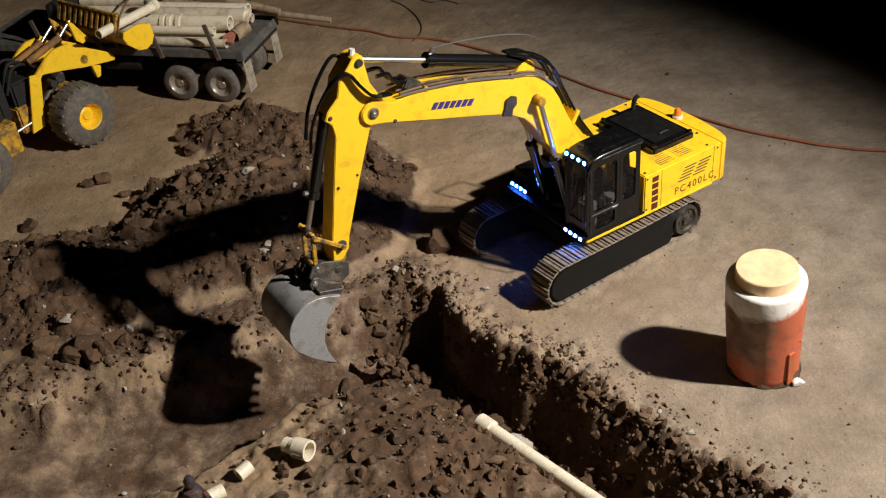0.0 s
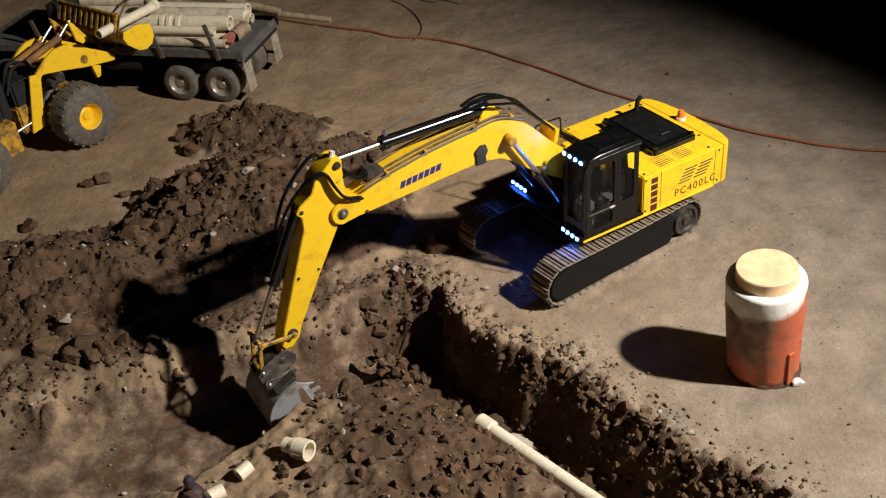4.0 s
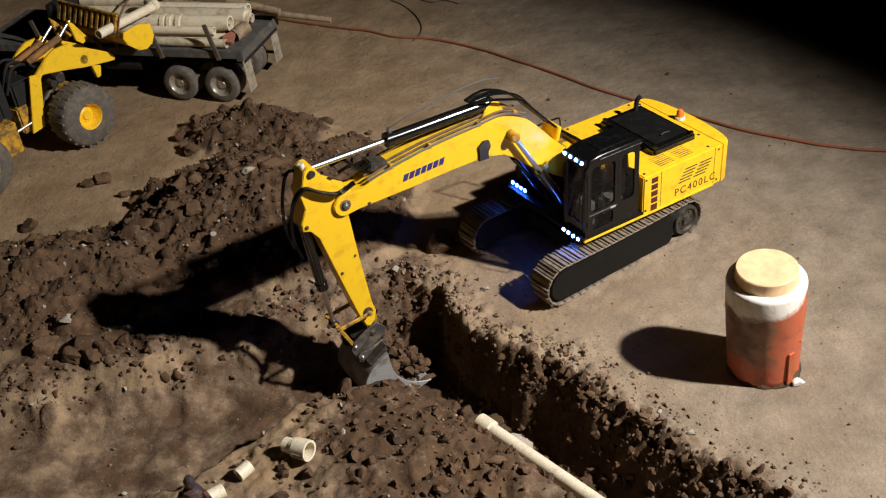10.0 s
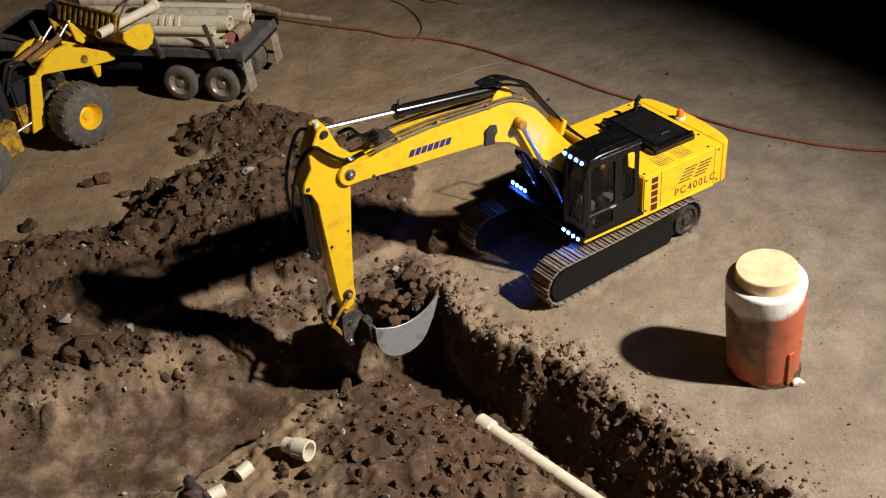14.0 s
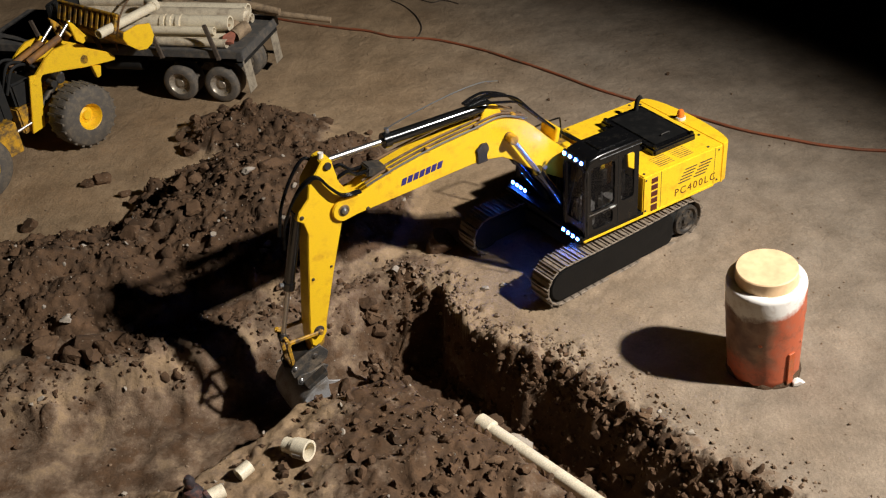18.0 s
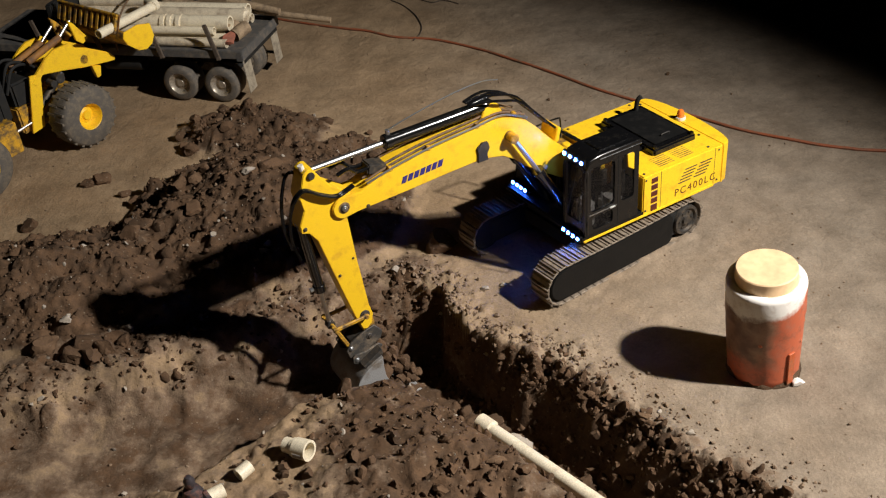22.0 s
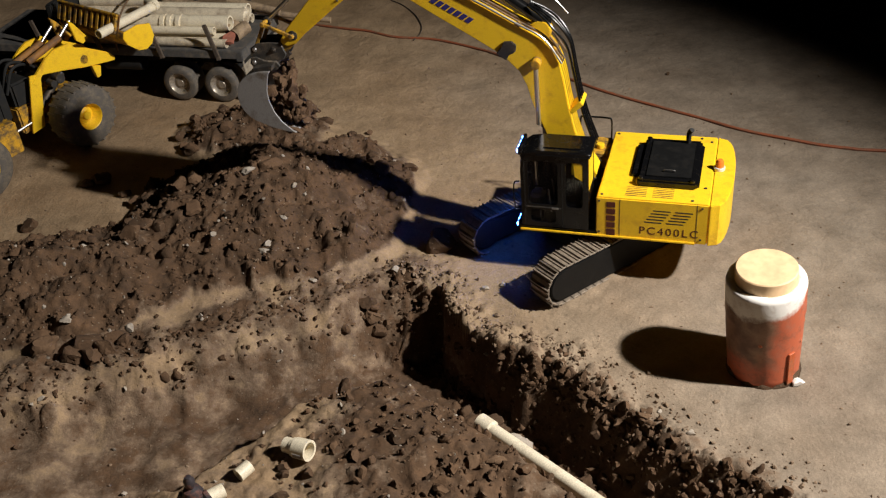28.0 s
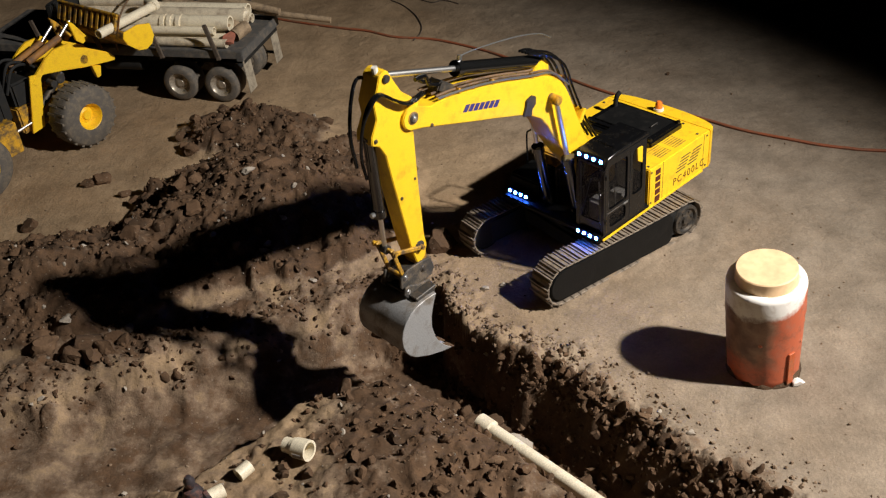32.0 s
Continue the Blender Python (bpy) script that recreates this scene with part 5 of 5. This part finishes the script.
for y in (0.062, 0.122):
    part("chassis_rail", box(-0.62, 0.045, y - 0.006, y + 0.006, 0.066, 0.1155, 0.001), BLACK_DULL, truck)
for x in (0.0, -0.106):
    part("axle", rod((x, 0.02, 0.0345), (x, 0.17, 0.0345), 0.007, seg=12), BLACK_DULL, truck)
    for y, s in ((0.014, 1), (0.042, 1), (0.174, -1), (0.146, -1)):
        build_wheel("wheel", truck, pose(x, y, 0.0335, 90 * s, 0, 0), 0.0428, 0.024, 0.0265, RUBBER, RIMMAT, 0, "dull bronze wheel rim")
for x in (-0.128, 0.014, -0.28, -0.43):
    for y in (-0.007, 0.215):
        part("stake", box(-0.005, 0.005, -0.003, 0.003, -0.006, 0.080, 0.001), STAKEMAT, truck, "dark weathered side stake", pose(x, y, 0.108, 0, -13, 0))
for y, mm in ((0.022, FLAPMAT), (0.182, FLAPMAT)):
    b = prism([(0.066, 0.098), (0.0675, 0.098), (0.072, 0.018), (0.0705, 0.016)], y - 0.019, y + 0.019, 0.0003, 1)
    part("mud_flap", b, mm, truck, "dusty tan mudflap")
part("tank", rod((-0.30, 0.03, 0.075), (-0.20, 0.03, 0.075), 0.02, seg=18, bev=0.002), BLACK_DULL, truck)


def loose_pipe(name, a, b, r, material, label, hollow=True, group="pipes on the truck"):
    a, b = Vector(a), Vector(b)
    L = (b - a).length
    prof = [(r * 0.78, 0), (r, 0), (r, L), (r * 0.78, L), (r * 0.78, 0)] if hollow else [(0, 0), (r, 0), (r * 0.9, L), (0, L)]
    return tagged(part(name, lathe(prof, 20), material, None, label, truck.matrix_basis @ between(a, b)), category="pipe", group=group)


z0 = 0.1225
for i, (y, r, x0, x1) in enumerate(((0.020, 0.010, -0.33, 0.030), (0.043, 0.011, -0.36, 0.014), (0.068, 0.011, -0.30, 0.005), (0.093, 0.011, -0.34, 0.040), (0.118, 0.011, -0.33, 0.010), (0.143, 0.011, -0.31, 0.016), (0.167, 0.011, -0.36, 0.03))):
    loose_pipe("plastic_pipe", (x0, y, z0 + r), (x1, y + 0.004 * (i % 3 - 1), z0 + r), r, PVC if i % 3 else PVC_DIRTY, "dusty cream plastic pipe on the truck bed")
for i, (y, r, x0, x1) in enumerate(((0.032, 0.0095, -0.30, -0.005), (0.060, 0.0175, -0.36, 0.024), (0.100, 0.0185, -0.375, 0.046), (0.140, 0.0165, -0.375, 0.034))):
    loose_pipe("plastic_pipe", (x0, y, z0 + 0.0215 + r), (x1, y + 0.003, z0 + 0.0215 + r), r, PVC if i != 2 else PVC_DIRTY, "thick cream plastic pipe stacked on the truck bed")
for x in (-0.145, -0.128, -0.105):
    loose_pipe("pipe_collar", (x, 0.060, z0 + 0.039), (x + 0.010, 0.060, z0 + 0.039), 0.0190, PVC, "cream plastic pipe collar")
# added dark block, stands in for the shade over this end of the deck
part("shade_block", box(-0.402, -0.385, -0.002, 0.210, 0.118, 0.222, 0.003), BLACK_DULL, truck, "dark block added for the shade over the front of the deck")
part("load_rope", tube([(-0.24, -0.006, 0.112), (-0.24, 0.004, 0.150), (-0.238, 0.060, 0.196), (-0.24, 0.150, 0.206), (-0.24, 0.205, 0.150), (-0.24, 0.214, 0.112)], 0.0022, 6, 8), DUSTYHOSE, truck)
loose_pipe("clay_pipe", (0.034, 0.050, z0 + 0.014), (0.050, 0.088, z0 + 0.022), 0.015, WOOD, "brown clay pipe stub on the truck tail")
loose_pipe("clay_pipe", (0.002, 0.070, z0 + 0.012), (0.032, 0.105, z0 + 0.034), 0.015, WOOD, "brown clay pipe stub with a reddish end")
loose_pipe("clay_pipe", (0.014, 0.126, z0 + 0.016), (0.034, 0.140, z0 + 0.028), 0.012, WOOD, "brown clay pipe stub")
loose_pipe("plastic_elbow", (0.024, 0.105, z0 + 0.034), (0.040, 0.122, z0 + 0.048), 0.010, PVC, "short cream plastic elbow")
tagged(part("red_lump", lump(0.018, 9, 0.3, 2), REDCLAY, None, "reddish clay lump on the truck bed", truck.matrix_basis @ Matrix.Translation((0.026, 0.036, z0 + 0.014))), category="clay lump")
loose_pipe("wooden_pole", (-0.36, 0.170, z0 + 0.062), (0.215, 0.192, z0 - 0.0015), 0.0078, WOOD, "long weathered wooden pole lying over the truck tail", False)
loose_pipe("knotted_branch", (-0.03, 0.172, z0 + 0.050), (0.10, 0.168, z0 + 0.026), 0.0095, WOOD, "pale knotted branch on the truck load", False)
loose_pipe("grey_pipe", (-0.380, 0.150, z0 + 0.068), (-0.175, 0.150, z0 + 0.070), 0.013, PVC_DIRTY, "long grey pipe on top of the load")
loose_pipe("grey_pipe", (-0.380, 0.110, z0 + 0.066), (-0.20, 0.112, z0 + 0.066), 0.012, PVC_DIRTY, "long grey pipe on top of the load")

# ---- wheel loader ----
loader = tagged(empty("wheel_loader", pose(-1.0, 0.56, 0, 0, 0, 51)), "yellow model wheel loader with a ribbed bucket, parked by the truck", "wheel loader")
build_wheel("front_wheel", loader, pose(0.004, 0.0, 0.0705, 90, 0, 0), 0.0685, 0.060, 0.029, RUBBER, YELLOW, 22, "yellow dished wheel rim")
build_wheel("front_wheel", loader, pose(0.004, 0.196, 0.0705, -90, 0, 0), 0.0685, 0.060, 0.034, RUBBER, YELLOW, 0, "yellow dished wheel rim")
part("front_axle", rod((0.004, 0.02, 0.0705), (0.004, 0.18, 0.0705), 0.016, seg=16), STEEL_DARK, loader)
part("front_frame", box(-0.105, 0.045, 0.062, 0.134, 0.055, 0.115, 0.004), YELLOW_WORN, loader, "worn yellow front frame")
LIFT = [(-0.062, 0.160), (-0.040, 0.178), (-0.012, 0.198), (0.010, 0.208), (0.050, 0.207), (0.062, 0.193), (0.090, 0.181), (0.140, 0.151), (0.153, 0.135), (0.150, 0.128), (0.075, 0.142), (0.023, 0.156), (-0.030, 0.168), (-0.052, 0.150)]
for y in (0.050, 0.146):
    part("lift_arm", prism(LIFT, y - 0.004, y + 0.004, 0.0012), YELLOW, loader, "yellow lift arm plate")
    part("tower_plate", prism([(-0.061, 0.176), (-0.034, 0.172), (-0.062, 0.060), (-0.094, 0.056)], y - 0.003, y + 0.003, 0.001), YELLOW, loader, "yellow frame tower plate")
    part("arm_boss", rod((0.002, y - 0.012, 0.147), (0.002, y + 0.010, 0.147), 0.011, seg=14, bev=0.001), STEEL_DARK, loader)
    part("arm_boss", rod((-0.016, y - 0.012, 0.142), (-0.016, y + 0.010, 0.142), 0.008, seg=14, bev=0.001), STEEL_DARK, loader)
    part("lift_ram", rod((-0.085, y + 0.01, 0.075), (0.020, y + 0.01, 0.150), 0.008, seg=14), STEEL_DARK, loader)
    part("arm_tip_lug", prism([(0.088, 0.140), (0.110, 0.132), (0.104, 0.110), (0.094, 0.108)], y - 0.006, y + 0.006, 0.001), YELLOW, loader)
part("cross_tube", rod((0.075, 0.046, 0.160), (0.075, 0.150, 0.160), 0.010, seg=16), YELLOW_WORN, loader)
for y, x0, z0l in ((0.066, -0.045, 0.198), (0.100, -0.070, 0.189)):
    part("tilt_ram_barrel", rod((x0, y, z0l), (x0 + 0.090, y, z0l + 0.022), 0.0075, seg=14, bev=0.001), RUSTY, loader, "rusty yellow tilt ram barrel")
    part("tilt_ram_rod", rod((x0 + 0.088, y, z0l + 0.0215), (x0 + 0.124, y, z0l + 0.047), 0.0036, seg=12), CHROME, loader, "bright tilt ram rod")
part("bell_crank", prism([(0.070, 0.250), (0.082, 0.238), (0.108, 0.196), (0.092, 0.188), (0.078, 0.200)], 0.058, 0.066, 0.001), YELLOW, loader, "yellow bell crank plate")
part("bell_crank", prism([(0.056, 0.254), (0.070, 0.240), (0.098, 0.198), (0.082, 0.188), (0.066, 0.204)], 0.102, 0.110, 0.001), YELLOW_WORN, loader)
BSIDE = [(0.144, 0.208), (0.139, 0.195), (0.147, 0.178), (0.172, 0.156), (0.192, 0.151), (0.210, 0.158), (0.220, 0.174), (0.216, 0.203), (0.182, 0.212)]
for y in (-0.022, 0.205):
    part("bucket_side", prism(BSIDE, y - 0.0022, y + 0.0022, 0.001), YELLOW, loader, "yellow rounded bucket side plate")
shell = bmesh.new()
line = [(0.146, 0.207), (0.141, 0.194), (0.149, 0.180), (0.173, 0.159), (0.192, 0.154), (0.209, 0.161)]
rows_ = [[shell.verts.new((x, y, z)) for y in (-0.021, 0.204)] for x, z in line] + [[shell.verts.new((x + 0.002, y, z + 0.002)) for y in (-0.021, 0.204)] for x, z in line[::-1]]
for p, q in zip(rows_, rows_[1:] + rows_[:1]):
    shell.faces.new((p[0], p[1], q[1], q[0]))
part("bucket_shell", shell, YELLOW_WORN, loader, "worn yellow bucket shell")
part("guard_plate", prism([(0.1435, 0.203), (0.1455, 0.202), (0.1620, 0.2395), (0.1600, 0.2405)], -0.003, 0.206, 0.0005, 1), RUSTY, loader, "rust-brown spill guard plate")
for i in range(11):
    y = 0.004 + i * 0.0195
    part("guard_rib", prism([(0.135, 0.205), (0.141, 0.203), (0.158, 0.240), (0.152, 0.243)], y - 0.0042, y + 0.0042, 0.0006, 1), YELLOW_WORN, loader, "worn yellow spill guard rib")
part("guard_rail", rod((0.153, -0.004, 0.241), (0.153, 0.206, 0.241), 0.0035, seg=10), YELLOW_WORN, loader)
part("rear_frame", box(-0.30, -0.135, 0.040, 0.156, 0.050, 0.118, 0.004), YELLOW_WORN, loader, "worn yellow rear frame")
part("step_box", box(-0.215, -0.142, 0.012, 0.046, 0.048, 0.118, 0.003), YELLOW_WORN, loader, "yellow step box with chipped paint")
part("cab_post", box(-0.150, -0.128, 0.040, 0.150, 0.110, 0.225, 0.003), BLACK_DULL, loader)
part("cab_panel", box(-0.30, -0.150, 0.034, 0.160, 0.118, 0.20, 0.004), BLACK_DULL, loader)
# added dark mass: the shadowed gap between the lift arms as a solid
part("shade_mass", box(-0.100, -0.050, 0.066, 0.130, 0.112, 0.168, 0.005), BLACK_DULL, loader, "dark mass added for the shade between the arms")
for k in range(4):
    part("hydraulic_hose", tube([(-0.110, 0.070 + 0.014 * k, 0.150), (-0.080, 0.072 + 0.014 * k, 0.196 + 0.006 * (k % 2)), (-0.040, 0.076 + 0.012 * k, 0.190), (-0.014, 0.078 + 0.012 * k, 0.160)], 0.0034, 6, 8), BLACK_DULL, loader, "black hydraulic hose")
part("steering_ram", rod((-0.170, 0.052, 0.070), (-0.130, 0.052, 0.074), 0.0058, seg=12), STEEL_DARK, loader)
part("steering_rod", rod((-0.132, 0.052, 0.074), (-0.085, 0.052, 0.079), 0.0030, seg=10), CHROME, loader, "bright steering rod")
part("hitch", rod((-0.118, 0.098, 0.050), (-0.118, 0.098, 0.118), 0.012, seg=16), STEEL_DARK, loader)
build_wheel("rear_wheel", loader, pose(-0.26, 0.0, 0.0705, 90, 0, 0), 0.0685, 0.060, 0.034, RUBBER, YELLOW, 0, "yellow dished wheel rim")
build_wheel("rear_wheel", loader, pose(-0.26, 0.196, 0.0705, -90, 0, 0), 0.0685, 0.060, 0.034, RUBBER, YELLOW, 0, "yellow dished wheel rim")
# pipe laid across the loader bucket
o = tagged(empty("elbow_pipe", between((-0.942, 0.645, 0.2145), (-0.850, 0.785, 0.2145))), "cream plastic pipe with an elbow laid across the bucket", "pipe")
L = math.dist((-0.942, 0.645), (-0.850, 0.785))
part("tube", lathe([(0.0078, 0), (0.0105, 0), (0.0105, L), (0.0078, L), (0.0078, 0)], 20), PVC, o)
part("elbow", rod((0, 0, L - 0.004), (0.004, 0, L + 0.014), 0.0135, seg=20, bev=0.002), PVC, o)
part("socket", rod((0.0, 0.0, L + 0.006), (0.0285, 0.0, L + 0.018), 0.0135, seg=20, bev=0.001), PVC, o)

# scooped earth
soil_load = tagged(empty("soil_load"), "dark clods of earth scooped up by the bucket", "soil")
for i in range(90):
    r = random.uniform(0.005, 0.012)
    px = random.uniform(-0.036, 0.058)
    part("clod", lump(r, 40 + i * 3.3, 0.5, 2, 0.8), CLODMAT, soil_load, "", Matrix.Translation((px, random.uniform(-0.036, 0.036), random.uniform(-0.044 - 0.10 * max(px, 0), 0.018 - 0.45 * abs(px)))))


# ---- what moves ----
# seconds, slew, boom, arm, bucket (degrees)
JOINTS = [
    (0, 210.7, 31.9, -67.9, -71.5), (0.5, 208.1, 29.4, -66.7, -74), (1, 207, 27.4, -64.3, -78), (1.5, 207, 25.2, -61.7, -89), (2, 207.3, 23, -58.8, -99),
    (2.5, 208.6, 19.1, -56.8, -106), (3, 210.2, 16, -55.4, -111), (3.5, 208.8, 13.4, -56.8, -113), (4.5, 208.4, 12.6, -59, -116), (5.5, 208.3, 12.6, -63.2, -119),
    (6, 208.4, 13.2, -69.7, -120), (6.5, 208.2, 13.7, -78.1, -121), (7, 208.2, 14.2, -85.5, -122.5), (7.5, 208.4, 14.5, -89.6, -124), (8, 208.4, 14.6, -89.9, -125),
    (8.5, 209.1, 14.8, -93.4, -124), (9, 209, 14.7, -93.2, -122.5), (10, 209.1, 14.7, -93.3, -120.5), (10.5, 208.9, 15.3, -92.2, -120), (11, 208.9, 15.7, -92.1, -119.5),
    (11.5, 209.1, 16.6, -91.4, -119), (12, 209.1, 17.6, -89, -121.5), (12.5, 209.1, 20.1, -82.4, -122), (13, 208.9, 20.5, -80.7, -133), (13.5, 209.1, 20.5, -81.2, -154),
    (14, 209.1, 20.4, -81.3, -181), (14.5, 209.1, 20.4, -80.8, -200), (15.5, 209.3, 18.5, -72.5, -155), (16.5, 209.4, 16, -66.6, -112), (17, 209.3, 14.9, -67.2, -114),
    (17.5, 209, 13.1, -67.5, -113.5), (18, 208.8, 13.6, -70.2, -112.5), (18.5, 208.6, 13.8, -76.5, -113.5), (19, 208.9, 13.9, -82, -114), (19.5, 208.5, 14.2, -84.4, -112),
    (20, 208.8, 14.2, -89.7, -111), (20.5, 208.8, 14.1, -92.3, -112), (22, 208.8, 14.1, -92.3, -114.5), (22.5, 209.8, 14.6, -91, -116), (23, 210.2, 14, -92.3, -117),
    (23.5, 209.8, 15.3, -91.2, -118), (24, 209.2, 19.4, -87.4, -118.5), (24.5, 209.3, 24.5, -82.1, -118.5), (25, 209.3, 26.6, -80, -129), (25.5, 209.2, 26.8, -80, -149),
    (26.5, 194.5, 36.5, -64, -130), (27.5, 173.7, 44.1, -44.2, -106), (28, 161, 46.8, -35.5, -99), (28.5, 154.8, 45.9, -33.2, -80), (29, 153.3, 45.4, -34.2, -63),
    (29.5, 159.7, 47.6, -32.2, -53), (30, 178.3, 51.7, -34, -33), (30.5, 193.2, 51.5, -50.2, -64), (31, 206.4, 48.5, -68.4, -74), (31.5, 216.7, 43, -77.7, -90),
    (32, 221.5, 33.8, -87.5, -93)]


def joints_at(t):
    """Slew, boom, arm and bucket at t, gliding from row to row."""
    k = 0
    while k < len(JOINTS) - 2 and JOINTS[k + 1][0] <= t:
        k += 1
    a, b = JOINTS[k], JOINTS[k + 1]
    h = b[0] - a[0]
    u = (t - a[0]) / h

    def slope(i, c):
        if i == 0 or i == len(JOINTS) - 1:
            return 0.0
        p, q, r = JOINTS[i - 1], JOINTS[i], JOINTS[i + 1]
        s0, s1 = (q[c] - p[c]) / (q[0] - p[0]), (r[c] - q[c]) / (r[0] - q[0])
        return 0.0 if s0 * s1 <= 0 else 2 * s0 * s1 / (s0 + s1)

    out = []
    for c in range(1, 5):
        m0, m1 = slope(k, c) * h, slope(k + 1, c) * h
        out.append((2 * u ** 3 - 3 * u * u + 1) * a[c] + (u ** 3 - 2 * u * u + u) * m0 + (-2 * u ** 3 + 3 * u * u) * b[c] + (u ** 3 - u * u) * m1)
    return out


def in_plane(slew, x, z, y, turn):
    """A pose in the plane of the boom: forward x, height z, y across, turned up by that many degrees."""
    return pose(0, 0, 0, 0, 0, slew) @ pose(x, y, z, 0, -turn, 0)


def polar(p, r, a):
    return (p[0] + r * math.cos(radians(a)), p[1] + r * math.sin(radians(a)))


def local(p, a, q):
    """The point q of a body at p turned by a."""
    c, s = math.cos(radians(a)), math.sin(radians(a))
    return (p[0] + c * q[0] - s * q[1], p[1] + s * q[0] + c * q[1])


def toward(p, q):
    return math.degrees(math.atan2(q[1] - p[1], q[0] - p[0]))


def machine(t):
    """The pose of every moving part at t."""
    slew, tb, ta, tk = joints_at(t)
    P = polar(FOOT, BOOM_L, tb)
    Q = local(P, ta, TIP)
    r0, lug = local(P, ta, RPIV), local(Q, tk, LUG)
    d = math.dist(r0, lug)
    c = (ROCKER ** 2 - LINK ** 2 + d * d) / (2 * d)
    e = math.sqrt(max(0, ROCKER ** 2 - c * c))
    J = local(r0, toward(r0, lug), (c, e))
    res = {house: pose(0, 0, 0, 0, 0, slew), boom: in_plane(slew, *FOOT, YB, tb), arm: in_plane(slew, *P, YB, ta), bucket: in_plane(slew, *Q, YB, tk),
           rocker: in_plane(slew, *r0, YB, toward(r0, J)), link: in_plane(slew, *J, YB, toward(J, lug))}

    def set_ram(pair, a, b, y):
        g = toward(a, b)
        res[pair[0]] = in_plane(slew, *a, y, g)
        res[pair[1]] = in_plane(slew, *b, y, g)

    set_ram(arm_ram, local(FOOT, tb, (0.233, 0.130)), local(P, ta, (-0.067, 0.037)), YB)
    set_ram(bucket_ram, local(P, ta, (0.012, 0.062)), J, YB)
    for pair, y in zip(boom_rams, (YB - 0.031, YB + 0.031)):
        set_ram(pair, (0.058, 0.108), local(FOOT, tb, (0.200, 0.085)), y)
    return res


def load_rows():
    """The scooped earth: in the trench, in the bucket, back in the trench, lifted again and tipped on the heap."""
    hold = pose(0.076, 0, 0.034)
    at = lambda t: machine(t)[bucket] @ hold
    low = Matrix.Translation((0, 0, -0.045))
    rows = [(0.0, low @ at(9.0)), (6.5, low @ at(9.0)), (7.75, at(7.75))]
    t = 8.0
    while t <= 14.5:
        rows.append((t, at(t)))
        t += 0.25
    rest = low @ at(21.5)
    rows += [(15.2, at(15.2)), (16.0, rest), (21.0, rest), (21.5, at(21.5))]
    t = 21.75
    while t <= 28.0:
        rows.append((t, at(t)))
        t += 0.25
    m = at(28.25)
    rows.append((28.25, m))
    p = m.translation
    gz = ground_z(p.x, p.y) - 0.034
    for tt, f in ((28.5, 0.15), (28.75, 0.5), (29.0, 0.85), (29.2, 1.0), (32.0, 1.0)):
        rows.append((tt, Matrix.Translation((p.x + 0.03 * f, p.y - 0.01 * f, p.z + (gz - p.z) * f)) @ m.to_quaternion().to_matrix().to_4x4()))
    return rows


def motions():
    keys = {}
    n = 128
    for i in range(n + 1):
        t = i * 32.0 / n
        for ob, m in machine(t).items():
            keys.setdefault(ob, []).append((t, m))
    for ob, rows in keys.items():
        walk(ob, rows)
    walk(soil_load, load_rows())


motions()
